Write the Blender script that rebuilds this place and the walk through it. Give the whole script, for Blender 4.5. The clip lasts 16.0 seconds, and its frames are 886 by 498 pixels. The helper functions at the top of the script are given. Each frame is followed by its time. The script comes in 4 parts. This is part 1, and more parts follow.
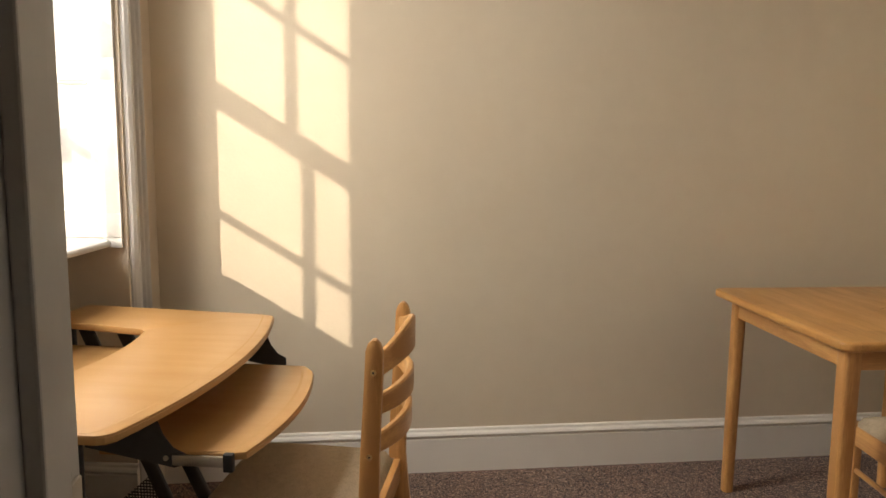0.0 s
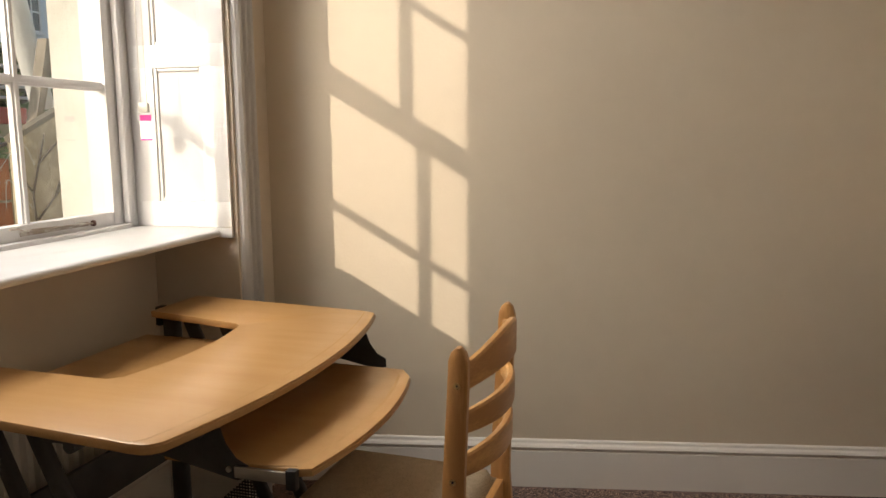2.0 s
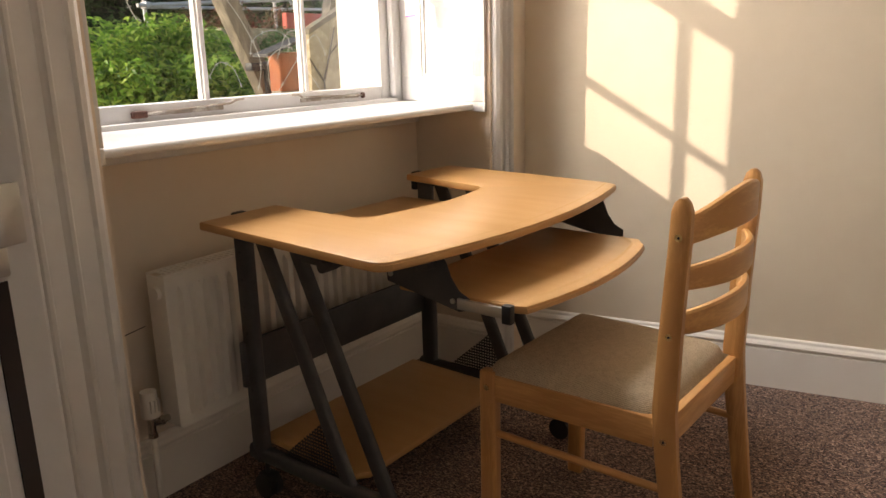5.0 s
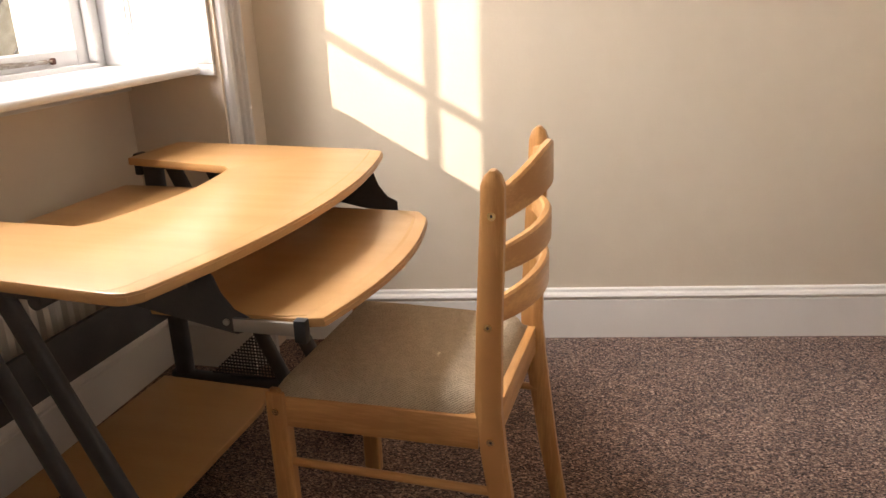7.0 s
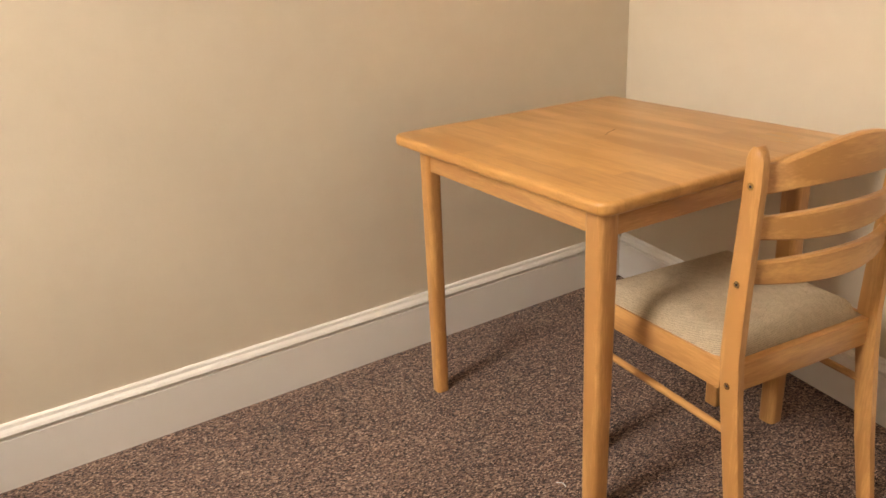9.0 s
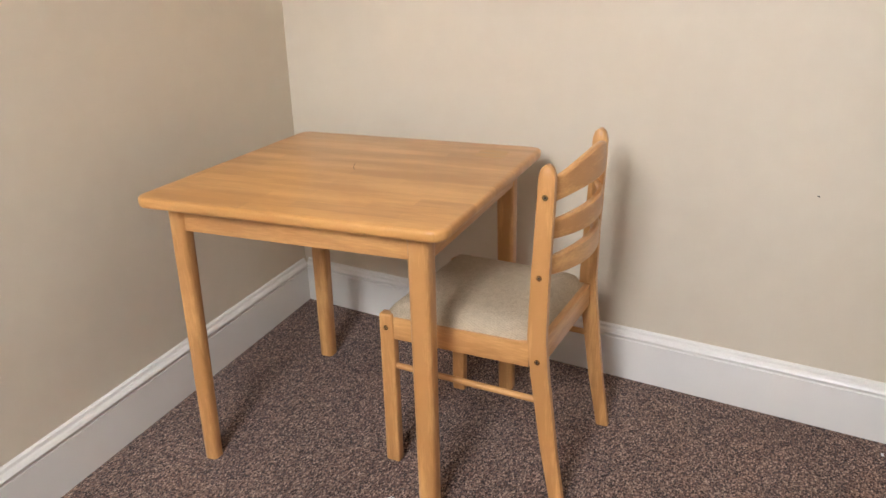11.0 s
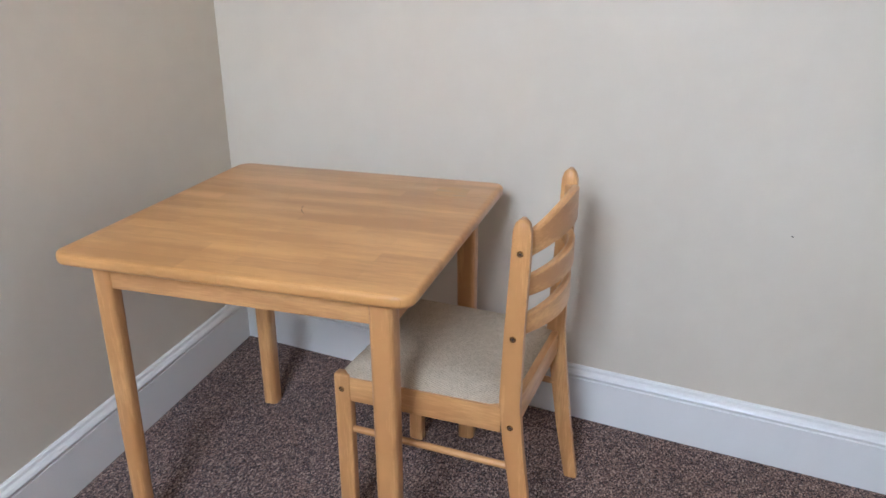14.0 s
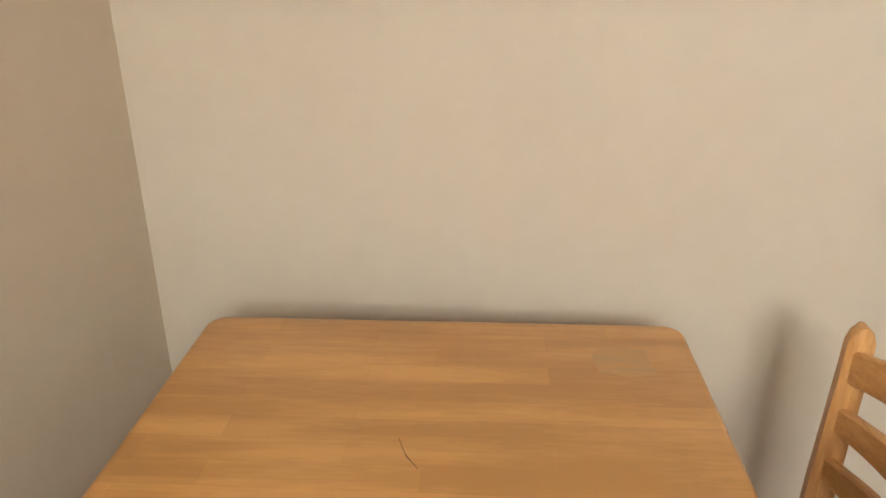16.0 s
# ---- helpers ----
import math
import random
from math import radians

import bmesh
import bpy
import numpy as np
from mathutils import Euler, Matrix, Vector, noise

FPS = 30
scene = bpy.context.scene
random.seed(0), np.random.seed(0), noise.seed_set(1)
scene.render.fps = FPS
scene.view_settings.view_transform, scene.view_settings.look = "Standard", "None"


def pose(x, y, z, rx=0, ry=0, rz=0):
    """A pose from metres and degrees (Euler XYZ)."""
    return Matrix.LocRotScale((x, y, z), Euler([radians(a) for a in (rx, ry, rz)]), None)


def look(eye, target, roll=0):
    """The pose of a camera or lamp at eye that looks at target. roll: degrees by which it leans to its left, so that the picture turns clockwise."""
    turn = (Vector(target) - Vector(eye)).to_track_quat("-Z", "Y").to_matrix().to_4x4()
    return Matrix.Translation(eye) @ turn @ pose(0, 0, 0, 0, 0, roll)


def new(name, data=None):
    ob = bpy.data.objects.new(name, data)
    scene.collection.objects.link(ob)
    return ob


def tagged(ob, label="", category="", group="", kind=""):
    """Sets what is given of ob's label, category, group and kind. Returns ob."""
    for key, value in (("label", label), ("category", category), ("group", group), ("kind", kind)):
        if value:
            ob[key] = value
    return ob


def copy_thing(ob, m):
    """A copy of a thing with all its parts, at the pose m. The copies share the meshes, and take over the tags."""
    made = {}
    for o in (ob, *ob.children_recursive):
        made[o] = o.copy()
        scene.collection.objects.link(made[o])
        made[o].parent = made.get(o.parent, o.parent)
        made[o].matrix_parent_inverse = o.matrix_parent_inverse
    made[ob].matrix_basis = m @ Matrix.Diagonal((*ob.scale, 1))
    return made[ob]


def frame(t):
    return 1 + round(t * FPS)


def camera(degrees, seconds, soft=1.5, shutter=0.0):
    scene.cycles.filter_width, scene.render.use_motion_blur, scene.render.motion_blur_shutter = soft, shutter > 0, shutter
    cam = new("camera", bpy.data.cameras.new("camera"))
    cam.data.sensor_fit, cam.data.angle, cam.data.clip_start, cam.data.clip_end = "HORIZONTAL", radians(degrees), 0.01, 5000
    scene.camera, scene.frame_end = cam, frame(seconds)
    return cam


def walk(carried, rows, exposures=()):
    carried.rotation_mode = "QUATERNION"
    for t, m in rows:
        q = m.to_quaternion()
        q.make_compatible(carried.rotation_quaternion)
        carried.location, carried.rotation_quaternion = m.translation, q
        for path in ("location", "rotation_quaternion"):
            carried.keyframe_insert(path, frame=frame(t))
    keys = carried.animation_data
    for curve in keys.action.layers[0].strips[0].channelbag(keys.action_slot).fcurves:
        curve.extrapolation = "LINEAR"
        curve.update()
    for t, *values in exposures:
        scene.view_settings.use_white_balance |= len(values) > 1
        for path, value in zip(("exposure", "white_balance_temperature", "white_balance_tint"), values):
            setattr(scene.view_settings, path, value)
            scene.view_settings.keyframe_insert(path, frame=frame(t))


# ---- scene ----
cam = camera(60.0, 16.0)
PATH = [
    (0, (-0.173, 0.073, 1.271), (0.075, 2.038, 0.999), 0.6),
    (0.5, (-0.129, 0.106, 1.249), (0.039, 2.079, 0.965), 0.2),
    (1, (-0.119, 0.22, 1.254), (0.004, 2.194, 0.96), -0.6),
    (1.5, (-0.108, 0.307, 1.241), (-0.046, 2.283, 0.939), -0.8),
    (2, (-0.034, 0.303, 1.243), (-0.195, 2.275, 0.949), -0.4),
    (2.5, (0.019, 0.279, 1.215), (-0.449, 2.202, 0.928), -0.4),
    (3, (0.032, 0.267, 1.168), (-0.622, 2.135, 0.88), -0.2),
    (3.5, (0.047, 0.272, 1.133), (-0.74, 2.084, 0.824), -0.3),
    (4, (0.07, 0.273, 1.125), (-0.775, 2.049, 0.76), -0.7),
    (4.2, (0.076, 0.275, 1.119), (-0.779, 2.041, 0.728), -0.7),
    (6.3, (-0.029, 0.406, 1.114), (-0.598, 2.219, 0.492), -2.1),
    (6.5, (-0.059, 0.438, 1.116), (-0.517, 2.283, 0.493), -2.1),
    (7, (-0.106, 0.52, 1.114), (-0.257, 2.412, 0.484), -2.3),
    (7.5, (-0.09, 0.665, 1.113), (0.078, 2.552, 0.473), -2.4),
    (8, (-0.022, 0.807, 1.117), (0.466, 2.635, 0.467), -2.3),
    (8.5, (0.061, 0.872, 1.130), (0.821, 2.606, 0.470), -2.6),
    (9, (0.191, 0.978, 1.185), (1.202, 2.549, 0.47), -2.9),
    (9.2, (0.134, 1.03, 1.203), (1.305, 2.489, 0.496), -2.2),
    (11.3, (-0.253, 1.41, 1.294), (1.545, 1.909, 0.573), -1.2),
    (11.5, (-0.282, 1.41, 1.313), (1.546, 1.778, 0.588), -1.0),
    (12, (-0.322, 1.421, 1.337), (1.536, 1.567, 0.612), -0.5),
    (12.5, (-0.286, 1.413, 1.341), (1.572, 1.547, 0.614), -0.1),
    (13, (-0.247, 1.408, 1.349), (1.6, 1.659, 0.624), 0.1),
    (13.5, (-0.187, 1.422, 1.345), (1.636, 1.83, 0.631), -0.1),
    (14, (-0.052, 1.524, 1.334), (1.747, 2.019, 0.614), -0.2),
    (14.5, (0.107, 1.702, 1.34), (1.894, 2.23, 0.616), -0.3),
    (15, (0.316, 1.86, 1.322), (2.099, 2.406, 0.599), -0.5),
    (15.5, (0.555, 2.012, 1.362), (2.35, 2.502, 0.628), -1.1),
    (16, (0.766, 2.242, 1.371), (2.61, 2.311, 0.599), -0.6),
]

EXPOSURES = [
    (0.0, 0.25, 7600, 10), (1.0, 0.1, 6900, 10), (1.5, -0.03, 7000, 10), (2.0, -0.15, 7400, 11), (2.5, -0.2, 7900, 12), (4.0, 0.03, 7600, 13),
    (6.5, 0.95, 7100, 15), (7.5, 0.93, 6900, 15), (8.2, 0.78, 7000, 14), (9.0, 1.12, 8200, 14), (10.2, 1.15, 7400, 12), (11.5, 1.05, 5700, 10),
    (12.5, 0.95, 5250, 8), (14.0, 0.95, 5150, 8), (14.5, 0.88, 5400, 8), (15.0, 0.90, 6500, 9), (15.5, 0.93, 6600, 9), (16.0, 0.85, 6900, 9),
]
walk(cam, [(t, look(eye, target, roll)) for t, eye, target, roll in PATH], EXPOSURES)

# ---- world and sun ----
SUN_TO = Vector((1.125, 1.0, -0.595)).normalized()      # the way the sunlight travels
SUN_ELEV = math.asin(-SUN_TO.z)
SUN_AZ = math.atan2(-SUN_TO.x, -SUN_TO.y)
world = bpy.data.worlds.new("world")
scene.world = world
world.use_nodes = True
wn = world.node_tree
sky = wn.nodes.new("ShaderNodeTexSky")
sky.sky_type, sky.sun_disc, sky.sun_elevation, sky.sun_rotation = "NISHITA", False, SUN_ELEV, SUN_AZ % (2 * math.pi)
wn.links.new(sky.outputs[0], wn.nodes["Background"].inputs[0])
wn.nodes["Background"].inputs[1].default_value = 0.15
sun = new("sun", bpy.data.lights.new("sun", "SUN"))
sun.data.energy, sun.data.angle, sun.data.color = 3.6, radians(0.5), (1.0, 0.93, 0.82)
sun.matrix_world = look((0, 0, 6), Vector((0, 0, 6)) + SUN_TO)

# the sky's light through the upper half of the window, in its opening
skylight = new("window_skylight", bpy.data.lights.new("window_skylight", "AREA"))
skylight.data.shape, skylight.data.size, skylight.data.size_y = "RECTANGLE", 0.9, 0.72
skylight.data.energy, skylight.data.color = 33.0, (0.93, 0.96, 1.0)
skylight.data.spread = radians(142)
skylight.matrix_world = look((-1.552, 1.873, 2.24), (-0.567, 1.699, 1.45))


# ---- materials ----
def mat(name, color, rough=0.6, metal=0.0, color2=None, scale=8.0, amount=0.5, bump=0.0, bump_scale=None, spec=0.5, coat=0.0, stretch=None, spread=0.0):
    """A procedural material: two colours mixed by noise at two scales, with relief."""
    m = bpy.data.materials.new(name)
    m.use_nodes = True
    n, l = m.node_tree.nodes, m.node_tree.links
    b = n["Principled BSDF"]
    b.inputs["Roughness"].default_value, b.inputs["Metallic"].default_value = rough, metal
    b.inputs["Specular IOR Level"].default_value, b.inputs["Coat Weight"].default_value = spec, coat
    b.inputs["Base Color"].default_value = (*color, 1)
    tc = n.new("ShaderNodeTexCoord")
    mp = n.new("ShaderNodeMapping")
    l.new(tc.outputs["Object"], mp.inputs[0])
    if stretch:
        mp.inputs["Scale"].default_value = stretch
    if color2:
        a = n.new("ShaderNodeTexNoise"); a.inputs["Scale"].default_value, a.inputs["Detail"].default_value = scale, 6
        c = n.new("ShaderNodeTexNoise"); c.inputs["Scale"].default_value, c.inputs["Detail"].default_value = scale * 9, 3
        l.new(mp.outputs[0], a.inputs[0]); l.new(mp.outputs[0], c.inputs[0])
        ad = n.new("ShaderNodeMath"); ad.operation = "MULTIPLY_ADD"; ad.inputs[1].default_value = 0.35
        l.new(c.outputs[0], ad.inputs[0]); l.new(a.outputs[0], ad.inputs[2])
        mr = n.new("ShaderNodeMapRange"); mr.inputs["From Min"].default_value, mr.inputs["From Max"].default_value = 0.5, 0.85
        mr.inputs["To Max"].default_value = amount * 2
        l.new(ad.outputs[0], mr.inputs[0])
        mx = n.new("ShaderNodeMix"); mx.data_type = "RGBA"
        mx.inputs[6].default_value, mx.inputs[7].default_value = (*color, 1), (*color2, 1)
        l.new(mr.outputs[0], mx.inputs[0])
        l.new(mx.outputs[2], b.inputs["Base Color"])
        ro = n.new("ShaderNodeMapRange"); ro.inputs["To Min"].default_value, ro.inputs["To Max"].default_value = rough - 0.06, min(1, rough + 0.08)
        l.new(a.outputs[0], ro.inputs[0]); l.new(ro.outputs[0], b.inputs["Roughness"])
    if bump:
        t = n.new("ShaderNodeTexNoise"); t.inputs["Scale"].default_value, t.inputs["Detail"].default_value = bump_scale or scale * 10, 4
        l.new(mp.outputs[0], t.inputs[0])
        bp = n.new("ShaderNodeBump"); bp.inputs["Strength"].default_value, bp.inputs["Distance"].default_value = bump, 0.002
        l.new(t.outputs[0], bp.inputs["Height"]); l.new(bp.outputs[0], b.inputs["Normal"])
    return m


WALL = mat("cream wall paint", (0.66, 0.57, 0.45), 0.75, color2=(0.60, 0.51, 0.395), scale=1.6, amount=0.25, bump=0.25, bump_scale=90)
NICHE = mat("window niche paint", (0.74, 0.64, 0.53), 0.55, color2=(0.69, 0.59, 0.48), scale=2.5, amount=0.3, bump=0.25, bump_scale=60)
CEIL = mat("ceiling paint", (0.78, 0.75, 0.7), 0.85, bump=0.2, bump_scale=60)
GLOSS = mat("white gloss paint", (0.66, 0.65, 0.65), 0.35, color2=(0.59, 0.575, 0.57), scale=5, amount=0.25, bump=0.25, bump_scale=45)
DOORP = mat("door paint", (0.80, 0.79, 0.78), 0.45, color2=(0.76, 0.74, 0.72), scale=2.5, amount=0.25, bump=0.12, bump_scale=120)
RADM = mat("radiator enamel", (0.80, 0.77, 0.72), 0.4)
SKIRT = mat("skirting gloss", (0.80, 0.76, 0.71), 0.38, bump=0.15, bump_scale=40)
BEECH = mat("beech veneer", (0.50, 0.275, 0.105), 0.34, color2=(0.45, 0.235, 0.082), scale=3, amount=0.3, stretch=(1, 9, 9), bump=0.04, bump_scale=160, spec=0.6)
BEECH_EDGE = mat("beech bevelled edge", (0.50, 0.29, 0.12), 0.4, color2=(0.45, 0.25, 0.095), scale=4, amount=0.4, stretch=(6, 1, 6))
METAL = mat("charcoal painted steel", (0.062, 0.062, 0.066), 0.5, color2=(0.045, 0.045, 0.05), scale=14, amount=0.5, bump=0.3, bump_scale=260)
BLACK = mat("black plastic", (0.02, 0.02, 0.022), 0.45)
CHROME = mat("brushed chrome", (0.62, 0.60, 0.57), 0.16, metal=1.0, color2=(0.50, 0.48, 0.45), scale=20, amount=0.5)
STEEL = mat("zinc plated steel", (0.55, 0.55, 0.54), 0.35, metal=1.0)
BRASS = mat("brass screw", (0.80, 0.60, 0.32), 0.25, metal=1.0)
# near-black: painted shade in gap, holes and radiator; also cracks and the nick
DARK = mat("recess shade and dark marks", (0.03, 0.02, 0.018), 0.8)
PINE = mat("rubberwood", (0.68, 0.365, 0.135), 0.34, color2=(0.49, 0.235, 0.08), scale=3, amount=0.8, stretch=(9, 9, 1), bump=0.05, bump_scale=120, coat=0.15)
PINE_X = mat("rubberwood rail", (0.68, 0.365, 0.135), 0.34, color2=(0.49, 0.235, 0.08), scale=3, amount=0.65, stretch=(1, 9, 9), bump=0.05, bump_scale=120, coat=0.15)
PINE_Y = mat("rubberwood side rail", (0.68, 0.365, 0.135), 0.34, color2=(0.49, 0.235, 0.08), scale=3, amount=0.65, stretch=(9, 1, 9), bump=0.05, bump_scale=120, coat=0.15)


def carpet_material():
    """Speckled twist-pile carpet: brown, mauve and pale flecks a few millimetres across."""
    m = bpy.data.materials.new("speckled carpet")
    m.use_nodes = True
    n, l = m.node_tree.nodes, m.node_tree.links
    b = n["Principled BSDF"]
    b.inputs["Roughness"].default_value, b.inputs["Specular IOR Level"].default_value = 0.95, 0.1
    b.inputs["Sheen Weight"].default_value = 0.15
    tc = n.new("ShaderNodeTexCoord")
    v = n.new("ShaderNodeTexVoronoi"); v.inputs["Scale"].default_value = 200
    nz = n.new("ShaderNodeTexNoise"); nz.inputs["Scale"].default_value, nz.inputs["Detail"].default_value = 150, 3
    big = n.new("ShaderNodeTexNoise"); big.inputs["Scale"].default_value = 3.5
    rows = n.new("ShaderNodeMapping")      # loops lie in slanting rows
    rows.inputs["Rotation"].default_value, rows.inputs["Scale"].default_value = (0, 0, radians(28)), (1.0, 1.55, 1.0)
    l.new(tc.outputs["Object"], rows.inputs[0])
    for q in (v, nz, big):
        l.new(rows.outputs[0], q.inputs["Vector"])
    sep = n.new("ShaderNodeSeparateColor"); l.new(v.outputs["Color"], sep.inputs[0])
    cr = n.new("ShaderNodeValToRGB")
    cr.color_ramp.interpolation = "CONSTANT"
    cols = [(0.0, (0.026, 0.012, 0.009)), (0.24, (0.085, 0.045, 0.034)), (0.5, (0.17, 0.098, 0.072)), (0.74, (0.28, 0.174, 0.128)), (0.92, (0.42, 0.28, 0.21))]
    cr.color_ramp.elements[0].position, cr.color_ramp.elements[0].color = 0, (*cols[0][1], 1)
    cr.color_ramp.elements[1].position, cr.color_ramp.elements[1].color = cols[1][0], (*cols[1][1], 1)
    for p, c in cols[2:]:
        e = cr.color_ramp.elements.new(p); e.color = (*c, 1)
    l.new(sep.outputs[0], cr.inputs[0])
    mx = n.new("ShaderNodeMix"); mx.data_type, mx.blend_type = "RGBA", "MULTIPLY"
    mr = n.new("ShaderNodeMapRange"); mr.inputs["To Min"].default_value, mr.inputs["To Max"].default_value = 0.85, 1.6
    ad = n.new("ShaderNodeMath"); ad.operation = "MULTIPLY_ADD"; ad.inputs[1].default_value = 0.5; 
    l.new(big.outputs[0], ad.inputs[0]); l.new(nz.outputs[0], ad.inputs[2])
    mr.inputs["From Min"].default_value, mr.inputs["From Max"].default_value = 0.45, 1.05
    l.new(ad.outputs[0], mr.inputs[0])
    mx.inputs[0].default_value = 1
    l.new(cr.outputs[0], mx.inputs[6]); l.new(mr.outputs[0], mx.inputs[7])
    l.new(mx.outputs[2], b.inputs["Base Color"])
    bp = n.new("ShaderNodeBump"); bp.inputs["Strength"].default_value, bp.inputs["Distance"].default_value = 0.9, 0.005
    l.new(v.outputs["Distance"], bp.inputs["Height"]); l.new(bp.outputs[0], b.inputs["Normal"])
    return m


def weave_material(name, c1, c2):
    """Upholstery with a fine diagonal weave."""
    m = mat(name, c1, 0.9, color2=c2, scale=55, amount=0.25, spec=0.15)
    n, l = m.node_tree.nodes, m.node_tree.links
    b = n["Principled BSDF"]
    tc = [q for q in n if q.type == "TEX_COORD"][0]
    w = n.new("ShaderNodeTexWave"); w.wave_type, w.bands_direction = "BANDS", "DIAGONAL"
    w.inputs["Scale"].default_value, w.inputs["Distortion"].default_value, w.inputs["Detail Scale"].default_value = 95, 3, 6
    v = n.new("ShaderNodeTexVoronoi"); v.inputs["Scale"].default_value = 420
    l.new(tc.outputs["Object"], w.inputs[0]); l.new(tc.outputs["Object"], v.inputs[0])
    ad = n.new("ShaderNodeMath"); l.new(w.outputs["Fac"], ad.inputs[0]); l.new(v.outputs["Distance"], ad.inputs[1])
    old = b.inputs["Base Color"].links[0].from_socket
    mr = n.new("ShaderNodeMapRange"); mr.inputs["To Min"].default_value, mr.inputs["To Max"].default_value = 0.45, 1.28
    l.new(ad.outputs[0], mr.inputs[0])
    mx = n.new("ShaderNodeMix"); mx.data_type, mx.blend_type = "RGBA", "MULTIPLY"; mx.inputs[0].default_value = 1
    l.new(old, mx.inputs[6]); l.new(mr.outputs[0], mx.inputs[7]); l.new(mx.outputs[2], b.inputs["Base Color"])
    bp = n.new("ShaderNodeBump"); bp.inputs["Strength"].default_value, bp.inputs["Distance"].default_value = 0.7, 0.002
    l.new(ad.outputs[0], bp.inputs["Height"]); l.new(bp.outputs[0], b.inputs["Normal"])
    return m


def glass_material():
    m = bpy.data.materials.new("window glass")
    m.use_nodes = True
    b = m.node_tree.nodes["Principled BSDF"]
    b.inputs["Base Color"].default_value = (0.96, 0.98, 0.98, 1)
    b.inputs["Roughness"].default_value, b.inputs["Transmission Weight"].default_value, b.inputs["IOR"].default_value = 0.0, 1.0, 1.45
    return m


def butcher_material(name):
    """Table top of glued wooden staves, end-jointed, each of its own tone."""
    m = mat(name, (0.63, 0.325, 0.110), 0.30, color2=(0.50, 0.245, 0.075), scale=2.6, amount=0.65, stretch=(8, 1, 8), bump=0.04, bump_scale=120, coat=0.2)
    n, l = m.node_tree.nodes, m.node_tree.links
    b = n["Principled BSDF"]
    tc = [q for q in n if q.type == "TEX_COORD"][0]
    mp = n.new("ShaderNodeMapping"); mp.inputs["Rotation"].default_value = (0, 0, radians(90))
    br = n.new("ShaderNodeTexBrick")
    br.inputs["Scale"].default_value, br.inputs["Mortar Size"].default_value = 1.0, 0.0003
    br.inputs["Brick Width"].default_value, br.inputs["Row Height"].default_value, br.offset = 0.27, 0.048, 0.37
    br.inputs["Color1"].default_value, br.inputs["Color2"].default_value, br.inputs["Mortar"].default_value = (0.90, 0.885, 0.865, 1), (1.07, 1.07, 1.06, 1), (0.85, 0.81, 0.77, 1)
    l.new(tc.outputs["Object"], mp.inputs[0]); l.new(mp.outputs[0], br.inputs[0])
    old = b.inputs["Base Color"].links[0].from_socket
    mx = n.new("ShaderNodeMix"); mx.data_type, mx.blend_type = "RGBA", "MULTIPLY"; mx.inputs[0].default_value = 1
    l.new(old, mx.inputs[6]); l.new(br.outputs[0], mx.inputs[7]); l.new(mx.outputs[2], b.inputs["Base Color"])
    return m


STAIN = mat("grey rubbed wood", (0.42, 0.275, 0.15), 0.42, color2=(0.52, 0.29, 0.12), scale=14, amount=0.9, stretch=(9, 1, 9))
CARPET, GLASS = carpet_material(), glass_material()
FABRIC = weave_material("oatmeal weave", (0.48, 0.385, 0.275), (0.36, 0.285, 0.20))
TABLETOP = butcher_material("glued stave top")


# ---- mesh helpers ----
def bm_box(bm, x0, x1, y0, y1, z0, z1, bevel=0.0, seg=2):
    g = bmesh.ops.create_cube(bm, size=1, matrix=Matrix.Translation(((x0 + x1) / 2, (y0 + y1) / 2, (z0 + z1) / 2)) @ Matrix.Diagonal((abs(x1 - x0), abs(y1 - y0), abs(z1 - z0), 1)))
    if bevel:
        es = list({e for v in g["verts"] for e in v.link_edges})
        bmesh.ops.bevel(bm, geom=es, offset=bevel, segments=seg, affect="EDGES", profile=0.5)
    return bm


def bm_poly(bm, pts, z0, z1, bevel=0.0, seg=2, m=None):
    """A prism from an outline in the plane, z0 to z1; m places it."""
    vs = [bm.verts.new((x, y, z0)) for x, y in pts]
    f = bm.faces.new(vs)
    r = bmesh.ops.extrude_face_region(bm, geom=[f])
    top = [v for v in r["geom"] if isinstance(v, bmesh.types.BMVert)]
    bmesh.ops.translate(bm, verts=top, vec=(0, 0, z1 - z0))
    allv = vs + top
    if bevel:
        es = [e for e in {e for v in allv for e in v.link_edges} if (abs(e.verts[0].co.z - e.verts[1].co.z) < 1e-6)]
        bv = bmesh.ops.bevel(bm, geom=es, offset=bevel, segments=seg, affect="EDGES", profile=0.5)
        allv = list({v for v in bv["verts"]} | {v for v in allv if v.is_valid})
    if m:
        bmesh.ops.transform(bm, matrix=m, verts=allv)
    bmesh.ops.recalc_face_normals(bm, faces=bm.faces)
    return bm


def bm_rod(bm, a, b, r, n=12, r2=None):
    a, b = Vector(a), Vector(b)
    d = b - a
    m = Matrix.Translation((a + b) / 2) @ d.to_track_quat("Z", "Y").to_matrix().to_4x4()
    bmesh.ops.create_cone(bm, cap_ends=True, segments=n, radius1=r, radius2=r if r2 is None else r2, depth=d.length, matrix=m)
    return bm


